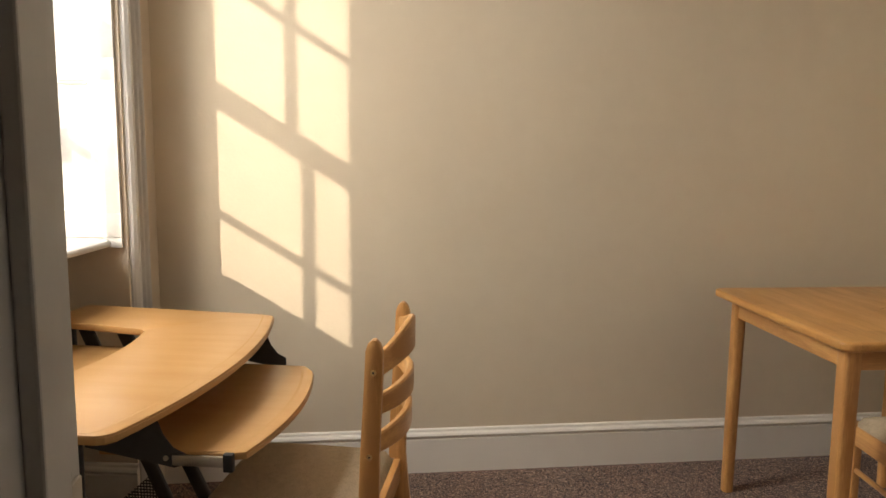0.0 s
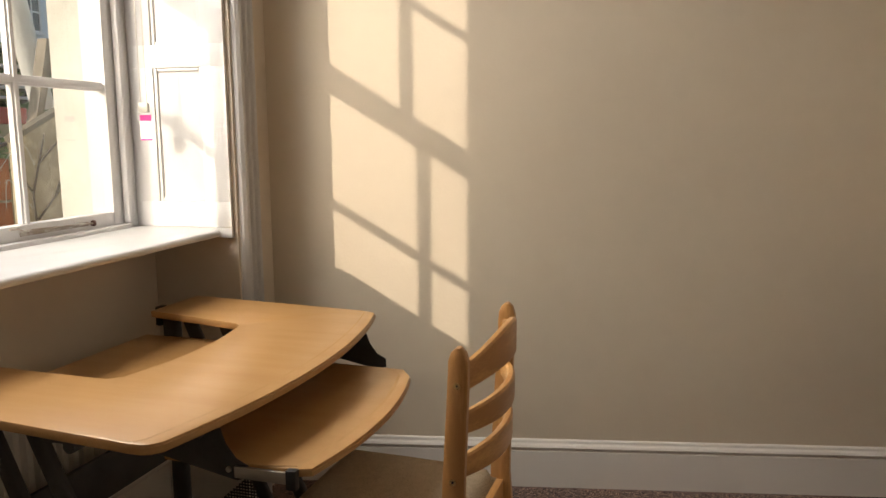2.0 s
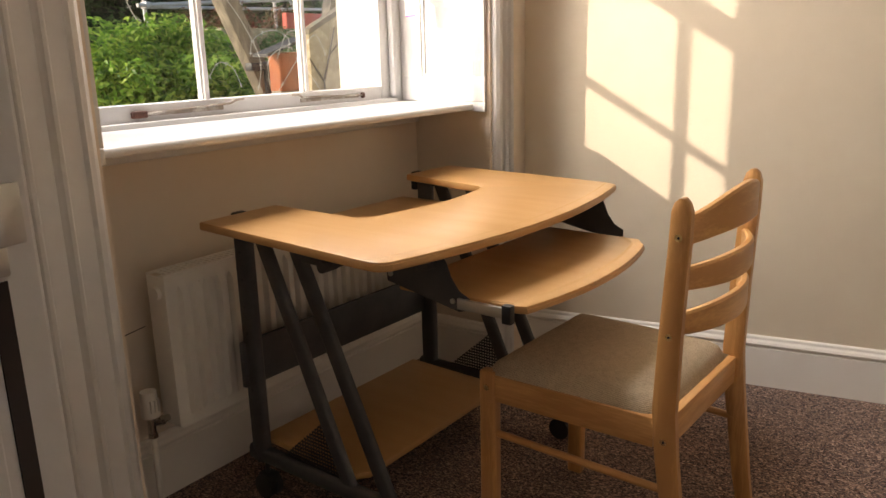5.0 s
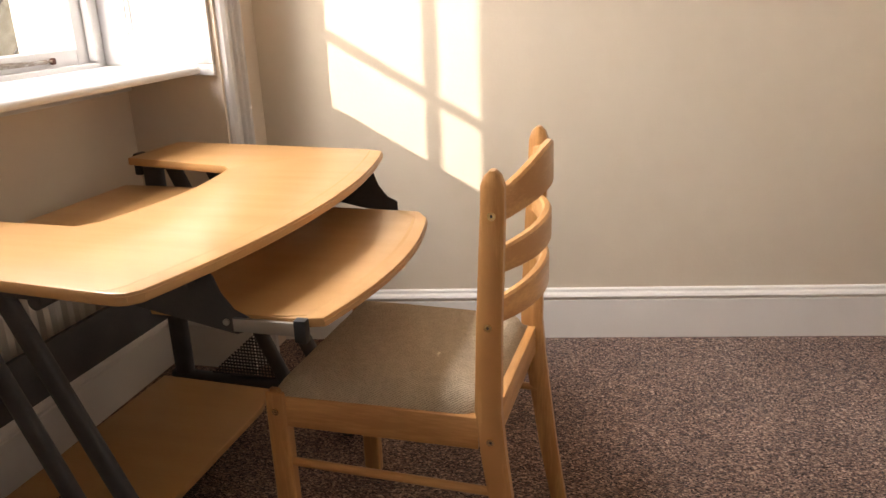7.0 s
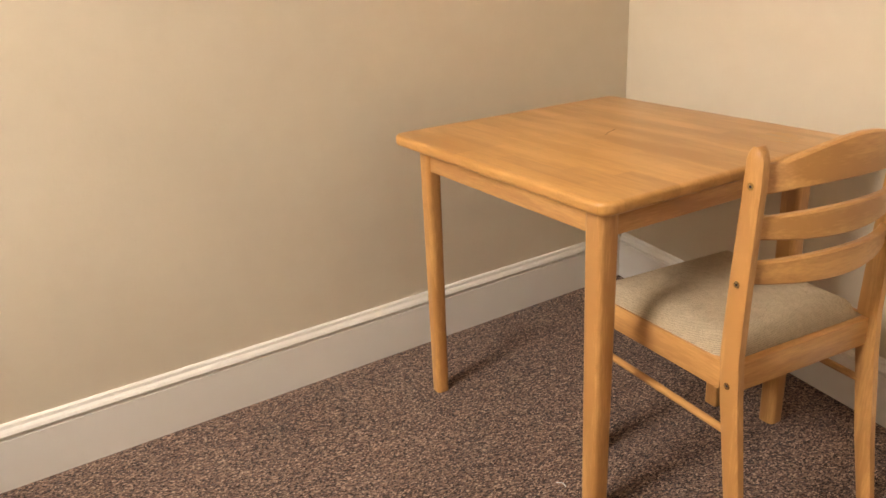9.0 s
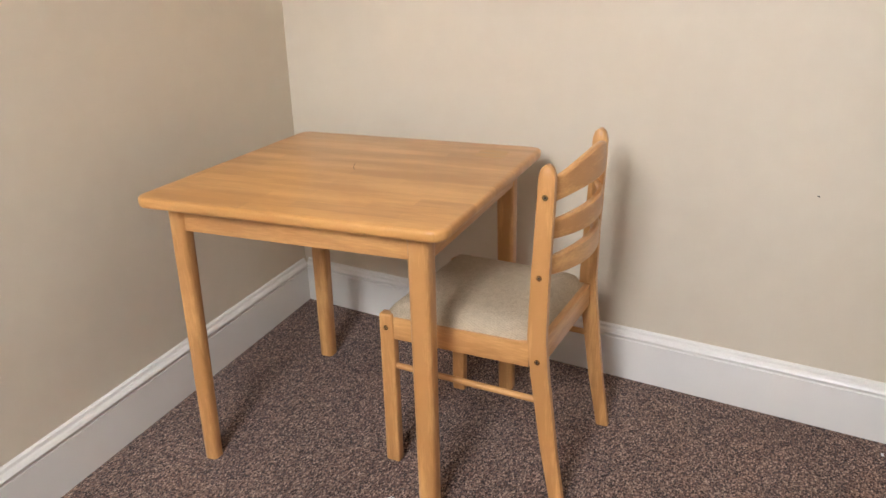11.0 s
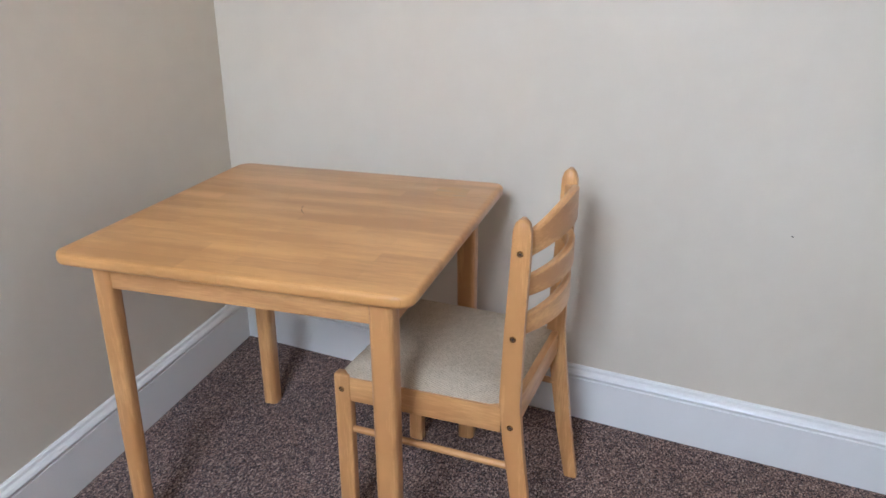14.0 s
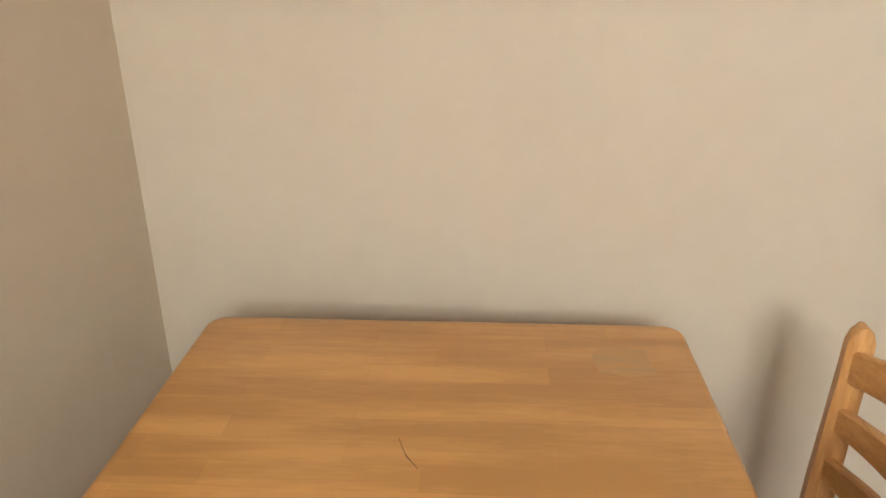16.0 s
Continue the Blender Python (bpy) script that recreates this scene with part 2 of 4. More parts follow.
def bm_sweep(bm, path, section, close=True):
    """Sweeps a section (list of (side, up) points) along a path of points, up being z."""
    rings = []
    for i, p in enumerate(path):
        p = Vector(p)
        t = (Vector(path[min(i + 1, len(path) - 1)]) - Vector(path[max(i - 1, 0)])).normalized()
        side = t.cross(Vector((0, 0, 1)))
        side = side.normalized() if side.length > 1e-4 else Vector((1, 0, 0))
        up = side.cross(t).normalized()
        rings.append([bm.verts.new(p + side * a + up * b) for a, b in section])
    k = len(section)
    for r0, r1 in zip(rings, rings[1:]):
        for j in range(k):
            bm.faces.new((r0[j], r0[(j + 1) % k], r1[(j + 1) % k], r1[j]))
    if close:
        bm.faces.new(rings[0][::-1]); bm.faces.new(rings[-1])
    bmesh.ops.recalc_face_normals(bm, faces=bm.faces)
    return bm


def mesh_ob(name, bm, material, smooth=False):
    me = bpy.data.meshes.new(name)
    bm.to_mesh(me)
    bm.free()
    me.materials.append(material)
    if smooth:
        for p in me.polygons:
            p.use_smooth = True
        me.set_sharp_from_angle(angle=radians(40))
    return new(name, me)


def part(name, bm, material, parent, label="", smooth=True):
    ob = mesh_ob(name, bm, material, smooth)
    ob.parent = parent
    return tagged(ob, label=label)


def setting(name, bm, material, m=None, label="", smooth=False):
    ob = mesh_ob(name, bm, material, smooth)
    if m:
        ob.matrix_world = m
    return tagged(ob, label=label, kind="structure")


def arc(cx, cy, r, a0, a1, n=6):
    return [(cx + r * math.cos(radians(a0 + (a1 - a0) * i / n)), cy + r * math.sin(radians(a0 + (a1 - a0) * i / n))) for i in range(n + 1)]


def rounded_rect(x0, x1, y0, y1, r, n=6):
    return arc(x1 - r, y1 - r, r, 0, 90, n) + arc(x0 + r, y1 - r, r, 90, 180, n) + arc(x0 + r, y0 + r, r, 180, 270, n) + arc(x1 - r, y0 + r, r, 270, 360, n)


# ---- the room ----
NORTH, SOUTH, HALL, TOP = 2.919, 0.595, 0.49, 2.80       # faces of the north and south walls, hall side, ceiling
WIN = Matrix.Translation((-0.890, 2.690, 0)) @ Matrix.Rotation(radians(170), 4, "Z")     # x out through the window wall, y to the south
EAST = Matrix.Translation((2.250, 2.919, 0)) @ Matrix.Rotation(radians(-10.5), 4, "Z")  # x out through the east wall, y to the north
OPEN = 1.390                                              # width of the window recess
DOOR0, DOOR1 = -0.355, 0.52                                # the doorway's sides

bm = bm_box(bmesh.new(), -2.0, 3.0, -1.4, 3.2, -0.12, 0.0)
setting("floor", bm, CARPET, label="brown and mauve flecked twist-pile carpet floor")
bm = bm_box(bmesh.new(), -2.0, 3.0, -1.4, 3.2, TOP, TOP + 0.15)
setting("ceiling", bm, CEIL, label="plain off-white painted ceiling")
bm = bm_box(bmesh.new(), -0.86, 2.7, NORTH, NORTH + 0.2, 0, TOP)
setting("wall_north", bm, WALL, label="cream painted plaster wall with sunlit window pattern")
bm = bm_box(bmesh.new(), 0, 0.2, -4.2, 0.0, 0, TOP)
setting("wall_east", bm, WALL, EAST, label="cream painted plaster wall behind the square table")

bm = bmesh.new()
bm_box(bm, -1.7, DOOR0 - 0.03, HALL, SOUTH, 0, TOP)
bm_box(bm, DOOR1 + 0.03, 1.86, HALL, SOUTH, 0, TOP)
bm_box(bm, DOOR0 - 0.03, DOOR1 + 0.03, HALL, SOUTH, 2.06, TOP)
setting("wall_south", bm, WALL, label="cream wall with the doorway")
bm = bmesh.new()
bm_box(bm, -1.3, 1.4, -1.3, -1.2, 0, TOP)
bm_box(bm, -1.4, -1.3, -1.3, HALL, 0, TOP)
bm_box(bm, 1.4, 1.5, -1.3, HALL, 0, TOP)
setting("wall_hall", bm, WALL, label="cream hallway walls")

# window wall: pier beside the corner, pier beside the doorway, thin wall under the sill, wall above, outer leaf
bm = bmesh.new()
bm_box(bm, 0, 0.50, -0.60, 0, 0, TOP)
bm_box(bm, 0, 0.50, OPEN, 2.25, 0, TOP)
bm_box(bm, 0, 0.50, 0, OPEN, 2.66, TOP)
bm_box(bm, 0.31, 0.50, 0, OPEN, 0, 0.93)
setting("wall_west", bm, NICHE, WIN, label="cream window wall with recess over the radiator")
RENDER = mat("outside render", (0.60, 0.585, 0.53), 0.85, color2=(0.50, 0.485, 0.43), scale=4, amount=0.5, bump=0.5, bump_scale=120)
bm = bmesh.new()
bm_box(bm, 0.502, 0.66, -1.6, 0.005, -1.2, 3.2)
bm_box(bm, 0.502, 0.66, 1.335, 3.2, -1.2, 3.2)
bm_box(bm, 0.502, 0.66, 0.005, 1.335, 2.68, 3.2)
bm_box(bm, 0.502, 0.70, 0.005, 1.335, -1.2, 0.93)
setting("wall_outer", bm, RENDER, WIN, label="cream rendered outer face of the window wall")


def flutes(width, depth=0.026):
    """Section of the fluted architrave: (along, out) points, back to front."""
    pts = [(0, 0), (0, depth * 0.25), (0.005, depth * 0.55), (0.016, depth * 0.9), (0.024, depth * 0.95)]
    n = 2
    step = (width - 0.038) / n
    for i in range(n):
        a = 0.028 + i * step
        pts += [(a, depth), (a + 0.005, depth * 0.62), (a + step - 0.016, depth * 0.66), (a + step - 0.013, depth * 1.05), (a + step - 0.009, depth * 1.18), (a + step - 0.004, depth * 1.05), (a + step - 0.001, depth * 0.8)]
    return pts + [(width - 0.006, depth), (width, depth * 0.7), (width, 0)]


def architrave(name, s0, side, width=0.155):
    bm = bmesh.new()
    sec = [(-d, s0 + side * a) for a, d in flutes(width)]
    bm_poly(bm, sec, 0.0, 2.72)
    setting(name, bm, GLOSS, WIN, label="white fluted window architrave, thick old paint", smooth=False)


architrave("trim_window", -0.010, -1, 0.105)
architrave("trim_window", OPEN + 0.010, 1)


def skirting(name, length, m, start=0.0):
    """A moulded skirting board along the local y axis, its back on x = 0 and its face towards -x."""
    prof = [(0, 0), (-0.018, 0), (-0.018, 0.134), (-0.0145, 0.1365), (-0.0145, 0.140), (-0.020, 0.143), (-0.022, 0.149), (-0.018, 0.156), (-0.011, 0.162), (-0.009, 0.170), (-0.004, 0.174), (0, 0.174)]
    bm = bmesh.new()
    a = [bm.verts.new((x, start, z)) for x, z in prof]
    b = [bm.verts.new((x, start + length, z)) for x, z in prof]
    for i in range(len(prof)):
        j = (i + 1) % len(prof)
        bm.faces.new((a[i], a[j], b[j], b[i]))
    bm.faces.new(a[::-1]); bm.faces.new(b)
    bmesh.ops.recalc_face_normals(bm, faces=bm.faces)
    return setting(name, bm, SKIRT, m, label="white glossy moulded skirting board")


skirting("baseboard_north", 3.09, Matrix.Translation((2.23, NORTH, 0)) @ Matrix.Rotation(radians(90), 4, "Z"))
skirting("baseboard_east", 2.3, EAST, start=-2.32)
skirting("baseboard_niche", OPEN - 0.04, WIN @ Matrix.Translation((0.308, 0.02, 0)) @ Matrix.Rotation(0, 4, "Z"))
skirting("baseboard_reveal", 0.31, WIN @ Matrix.Translation((0.305, 0.0, 0)) @ Matrix.Rotation(radians(90), 4, "Z") @ Matrix.Scale(-1, 4, (1, 0, 0)))


# ---- window ----
def sash_window():
    w = new("window_1")
    w.matrix_world = WIN
    tagged(w, label="white-painted wooden sliding sash window with twelve panes", kind="structure")
    fr = bmesh.new()
    bm_box(fr, 0.357, 0.50, 0.0, 0.055, 0.93, 2.66, 0.003)
    bm_box(fr, 0.357, 0.50, OPEN - 0.055, OPEN, 0.93, 2.66, 0.003)
    bm_box(fr, 0.357, 0.50, 0.055, OPEN - 0.055, 2.61, 2.66, 0.003)
    bm_box(fr, 0.344, 0.50, 0.055, OPEN - 0.055, 0.935, 0.966, 0.003)
    bm_box(fr, 0.347, 0.370, 0.05, 0.068, 0.972, 2.61, 0.004)
    bm_box(fr, 0.347, 0.370, OPEN - 0.068, OPEN - 0.05, 0.972, 2.61, 0.004)
    part("window_frame", fr, GLOSS, w)
    left = OPEN - 0.055
    xs = (0.058, 0.110, 0.446, 0.474, 0.824, 0.852, 1.200, left)
    for d0, zz, nm in ((0.372, (0.962, 1.008, 1.384, 1.412, 1.785, 1.853), "lower_sash"), (0.419, (1.835, 1.890, 2.255, 2.283, 2.60, 2.62), "upper_sash")):
        bm = bmesh.new()
        bm_box(bm, d0, d0 + 0.042, xs[0], xs[1], zz[0], zz[5], 0.003)
        bm_box(bm, d0, d0 + 0.042, xs[6], xs[7], zz[0], zz[5], 0.003)
        bm_box(bm, d0, d0 + 0.042, xs[1], xs[6], zz[0], zz[1], 0.003)
        bm_box(bm, d0, d0 + 0.042, xs[1], xs[6], zz[4], zz[5], 0.003)
        for a, b in ((xs[2], xs[3]), (xs[4], xs[5])):
            c = (a + b) / 2
            bm_box(bm, d0 + 0.004, d0 + 0.036, c - 0.007, c + 0.007, zz[1], zz[4], 0.002)
            bm_box(bm, d0 + 0.010, d0 + 0.030, a, b, zz[1], zz[4], 0.004)
        c = (zz[2] + zz[3]) / 2
        bm_box(bm, d0 + 0.0045, d0 + 0.0355, xs[1], xs[6], c - 0.007, c + 0.007, 0.002)
        bm_box(bm, d0 + 0.0105, d0 + 0.0295, xs[1], xs[6], zz[2], zz[3], 0.004)
        part(nm, bm, GLOSS, w)
        for a, b in ((xs[1], xs[2]), (xs[3], xs[4]), (xs[5], xs[6])):
            for z0, z1 in ((zz[1], zz[2]), (zz[3], zz[4])):
                g = bmesh.new()
                bm_box(g, d0 + 0.020, d0 + 0.023, a - 0.004, b + 0.004, z0 - 0.004, z1 + 0.004)
                p = part("pane", g, GLASS, w, "old clear window glass", smooth=False)
                p.visible_shadow = False
    # window board: rounded nosing, the north end cut back in a curve
    sb = bmesh.new()
    plan = [(0.348, 0.003), (0.078, 0.003), (0.070, 0.018), (0.050, 0.034), (0.030, 0.055), (0.020, 0.085), (0.020, 0.4), (0.024, 0.9), (0.024, OPEN - 0.003), (0.348, OPEN - 0.003)]
    rings = []
    for inset, z in ((0.012, 0.931), (0.003, 0.933), (0.0, 0.938), (0.0, 0.944), (0.004, 0.950), (0.012, 0.953)):
        rings.append([sb.verts.new((x + (inset if x < 0.3 else 0), y, z)) for x, y in plan])
    k = len(plan)
    for r0, r1 in zip(rings, rings[1:]):
        for i in range(k):
            sb.faces.new((r0[i], r0[(i + 1) % k], r1[(i + 1) % k], r1[i]))
    sb.faces.new(rings[0][::-1]); sb.faces.new(rings[-1])
    bmesh.ops.recalc_face_normals(sb, faces=sb.faces)
    part("window_sill", sb, GLOSS, w, "white gloss window board with rounded nosing")
    ap = bmesh.new()
    bm_box(ap, 0.292, 0.3085, 0.004, OPEN - 0.004, 0.880, 0.926, 0.005)
    part("sill_moulding", ap, GLOSS, w)
    # panelled shutter boxes on both reveals
    for y0, sgn in ((0.0, 1), (OPEN, -1)):
        sh = bmesh.new()
        t = 0.016

        def slab(x0, x1, z0, z1, th, bev=0.0004):
            bm_box(sh, x0, x1, y0 + sgn * 0.001, y0 + sgn * th, z0, z1, bev)
        slab(0.012, 0.076, 0.922, 0.953, t); slab(0.012, 0.355, 0.9545, 1.035, t); slab(0.012, 0.355, 1.46, 1.53, t); slab(0.012, 0.355, 2.50, 2.655, t)
        slab(0.012, 0.092, 1.035, 1.46, t); slab(0.268, 0.355, 1.035, 1.46, t)
        slab(0.012, 0.092, 1.53, 2.50, t); slab(0.268, 0.355, 1.53, 2.50, t)
        slab(0.09, 0.27, 1.03, 2.52, 0.005)
        for z0, z1 in ((1.035, 1.46), (1.53, 2.50)):
            for (a0, a1, b0, b1) in ((0.092, 0.104, z0, z1), (0.256, 0.268, z0, z1), (0.104, 0.256, z0, z0 + 0.012), (0.104, 0.256, z1 - 0.012, z1)):
                slab(a0, a1, b0, b1, 0.0115, 0.003)
        part("shutter", sh, GLOSS, w, "white panelled folding shutter in its box")
    return w


sash_window()


# ---- doorway and door ----
def doorway():
    lin = bmesh.new()
    bm_box(lin, DOOR0 - 0.03, DOOR0, HALL - 0.01, SOUTH + 0.005, 0, 2.06, 0.003)
    bm_box(lin, DOOR1, DOOR1 + 0.03, HALL - 0.01, SOUTH + 0.005, 0, 2.06, 0.003)
    bm_box(lin, DOOR0, DOOR1, HALL - 0.01, SOUTH + 0.005, 2.03, 2.06, 0.003)
    bm_box(lin, DOOR0, DOOR0 + 0.012, HALL + 0.02, SOUTH - 0.045, 0, 2.03, 0.002)
    bm_box(lin, DOOR1 - 0.012, DOOR1, HALL + 0.02, SOUTH - 0.045, 0, 2.03, 0.002)
    setting("door_frame", lin, GLOSS, label="white gloss door lining with stop")
    ar = bmesh.new()
    for x0, x1 in ((DOOR0 - 0.09, DOOR0 - 0.012), (DOOR1 + 0.012, DOOR1 + 0.09)):
        bm_box(ar, x0, x1, HALL - 0.018, HALL - 0.0005, 0, 2.12, 0.005)
    setting("trim_door", ar, GLOSS, label="white door architrave")


doorway()

DOOR = Matrix.Translation((DOOR1 - 0.005, SOUTH + 0.012, 0)) @ Matrix.Rotation(radians(15.6), 4, "Z")   # x along the leaf, away from the hinges


def door_leaf(width=0.838, height=2.0):
    d = new("door_1")
    d.matrix_world = DOOR
    tagged(d, label="white-painted flush door standing wide open", kind="structure")
    bm = bm_box(bmesh.new(), 0, width, -0.040, 0.0, 0.012, height, 0.0025)
    leaf = part("door_leaf", bm, DOORP, d, "smooth white painted door leaf, slightly marked")
    px, pz = width - 0.060, 1.050
    for side, y in ((1, 0.0), (-1, -0.040)):
        pl = bmesh.new()
        bm_box(pl, px - 0.0225, px + 0.0225, y, y + side * 0.009, pz - 0.060, pz + 0.060, 0.0022)
        hd = part("door_handle", pl, CHROME, d, "chrome lever handle on a rectangular plate")
        for sx in (-0.013, 0.013):
            for sz in (-0.049, 0.049):
                sc = bm_rod(bmesh.new(), (px + sx, y + side * 0.0085, pz + sz), (px + sx, y + side * 0.0103, pz + sz), 0.0042, 14)
                bm_box(sc, px + sx - 0.0035, px + sx + 0.0035, y + side * 0.0102, y + side * 0.0107, pz + sz - 0.0005, pz + sz + 0.0005)
                part("screw", sc, STEEL, hd, "slotted screw head")
        bo = bm_rod(bmesh.new(), (px, y + side * 0.009, pz + 0.006), (px, y + side * 0.026, pz + 0.006), 0.0125, 20)
        bm_rod(bo, (px, y + side * 0.020, pz + 0.006), (px, y + side * 0.052, pz + 0.006), 0.0075, 16)
        part("boss", bo, CHROME, hd)
        lv = bmesh.new()
        path = [(px + 0.014, y + side * 0.055, pz + 0.009), (px, y + side * 0.057, pz + 0.007), (px - 0.03, y + side * 0.056, pz + 0.003), (px - 0.055, y + side * 0.054, pz - 0.001), (px - 0.078, y + side * 0.050, pz - 0.004), (px - 0.090, y + side * 0.042, pz - 0.005), (px - 0.095, y + side * 0.030, pz - 0.004)]
        sec = [(0.0055 * math.cos(a), 0.0115 * math.sin(a)) for a in [2 * math.pi * i / 14 for i in range(14)]]
        bm_sweep(lv, path, sec)
        part("lever", lv, CHROME, hd, "curved chrome lever")
    sm = bm_rod(bmesh.new(), (px, -0.0403, pz + 0.075), (px, -0.0398, pz + 0.075), 0.0016, 10)
    part("nail_hole", sm, DARK, d)
    return d


door_leaf()


RUST = mat("rusty brown wood", (0.16, 0.06, 0.035), 0.8, color2=(0.09, 0.04, 0.03), scale=60, amount=0.8)


def strike_plate():
    s = new("strike_plate")
    s.location = (DOOR0, SOUTH - 0.029, 1.030)
    tagged(s, label="paint-smeared steel door strike plate let into the lining", kind="structure")
    bm = bmesh.new()
    bm_box(bm, 0, 0.003, -0.012, 0.012, -0.037, -0.0195, 0.001)
    bm_box(bm, 0, 0.003, -0.012, 0.008, 0.0175, 0.033, 0.001)
    bm_box(bm, 0, 0.0035, 0.006, 0.0255, -0.0195, 0.0175, 0.001)
    bm_box(bm, 0, 0.003, -0.012, -0.006, -0.0195, 0.0175, 0.001)
    part("plate", bm, STEEL, s)
    part("latch_hole", bm_box(bmesh.new(), 0, 0.0015, -0.006, 0.006, -0.0195, 0.0175), RUST, s, "rusty brown latch hole")
    for z in (-0.029, 0.026):
        part("screw", bm_rod(bmesh.new(), (0.003, 0.002, z), (0.0042, 0.002, z), 0.0032, 12), STEEL, s)
    # flat dark strips on the lining: the shadow in the gap painted on
    gap = bm_box(bmesh.new(), 0.0, 0.0012, -0.002, 0.010, -1.02, -0.040)
    bm_box(gap, 0.0, 0.0012, -0.004, 0.001, 0.036, 0.60)
    part("gap", gap, DARK, s, "dark gap along the lining, its shade painted on as strips")


strike_plate()


# ---- radiator ----
def radiator():
    r = new("radiator")
    r.matrix_world = WIN @ Matrix.Translation((0.180, 0.166, 0.229))
    tagged(r, label="white ribbed panel radiator on the wall under the window", category="radiator")
    L, H, D = 1.0, 0.388, 0.068
    # one pressed sheet: flat margins and raised ribs
    n = 25
    line = [(0.0, 0.0)]
    for i in range(n):
        y = 0.045 + i * (L - 0.09) / (n - 1)
        line += [(y - 0.014, 0.004), (y - 0.009, -0.013), (y + 0.009, -0.013), (y + 0.014, 0.004)]
    line.append((L, 0.0))
    bm = bmesh.new()
    rows = []
    for z, k in ((0.0, 0.0), (0.028, 0.0), (0.045, 1.0), (H - 0.045, 1.0), (H - 0.028, 0.0), (H, 0.0)):
        rows.append([bm.verts.new((x * k, y, z)) for y, x in line])
    for r0, r1 in zip(rows, rows[1:]):
        for i in range(len(line) - 1):
            bm.faces.new((r0[i], r0[i + 1], r1[i + 1], r1[i]))
    for q in (rows[0], rows[-1]):
        back = [bm.verts.new((0.012, v.co.y, v.co.z)) for v in (q[0], q[-1])]
        bm.faces.new(q + [back[1], back[0]])
    bmesh.ops.recalc_face_normals(bm, faces=bm.faces)
    part("panel", bm, RADM, r, "white pressed-steel fluted panel")
    bm = bm_box(bmesh.new(), -0.001, D, -0.004, 0.002, 0.006, H, 0.001)
    bm_box(bm, -0.001, D, L - 0.002, L + 0.004, 0.006, H, 0.001)
    bm_box(bm, D - 0.010, D, 0.0, L, 0, H - 0.01, 0.002)
    part("side_panel", bm, RADM, r)
    bm = bm_box(bmesh.new(), 0.002, 0.012, -0.003, L + 0.003, H, H + 0.006, 0.001)
    bm_box(bm, D - 0.006, D + 0.002, -0.003, L + 0.003, H, H + 0.006, 0.001)
    for i in range(66):
        y = 0.02 + i * (L - 0.04) / 65
        bm_box(bm, 0.012, D - 0.006, y - 0.0035, y + 0.0035, H + 0.001, H + 0.005)
    part("grille", bm, RADM, r, "slotted top grille")
    # near-black block between the panels, coloured as the shade inside
    part("inner_shade", bm_box(bmesh.new(), 0.02, D - 0.02, 0.01, L - 0.01, 0.02, H - 0.02), DARK, r)
    bm = bm_rod(bmesh.new(), (0.028, L, H - 0.040), (0.028, L + 0.014, H - 0.040), 0.015, 18)
    part("end_plug", bm, RADM, r, "round white plug")
    # thermostatic valve
    v = bm_rod(bmesh.new(), (0.045, L + 0.052, 0.045), (0.045, L + 0.052, 0.11), 0.023, 24, 0.019)
    for i in range(3):
        bm_box(v, 0.020, 0.030, L + 0.040 + i * 0.010, L + 0.043 + i * 0.010, 0.060, 0.092)
    part("valve_head", v, RADM, r, "white ribbed thermostatic valve head")
    v = bm_rod(bmesh.new(), (0.045, L + 0.052, -0.012), (0.045, L + 0.052, 0.045), 0.010, 14)
    bm_rod(v, (0.045, L, 0.022), (0.045, L + 0.052, 0.022), 0.009, 14)
    bm_rod(v, (0.045, L + 0.020, 0.022), (0.045, L + 0.032, 0.022), 0.014, 6)
    bm_rod(v, (0.045, L + 0.052, -0.012), (0.045, L + 0.052, -0.002), 0.013, 6)
    part("valve_body", v, CHROME, r, "chrome valve body")
    v = bm_rod(bmesh.new(), (0.045, L + 0.052, -0.225), (0.045, L + 0.052, -0.012), 0.0075, 12)
    part("pipe", v, RADM, r, "white painted pipe")


radiator()

# ---- desk ----
DESK = Matrix.Translation((-0.614, 1.449, 0)) @ Matrix.Rotation(radians(-12), 4, "Z")     # x to the front, y along it


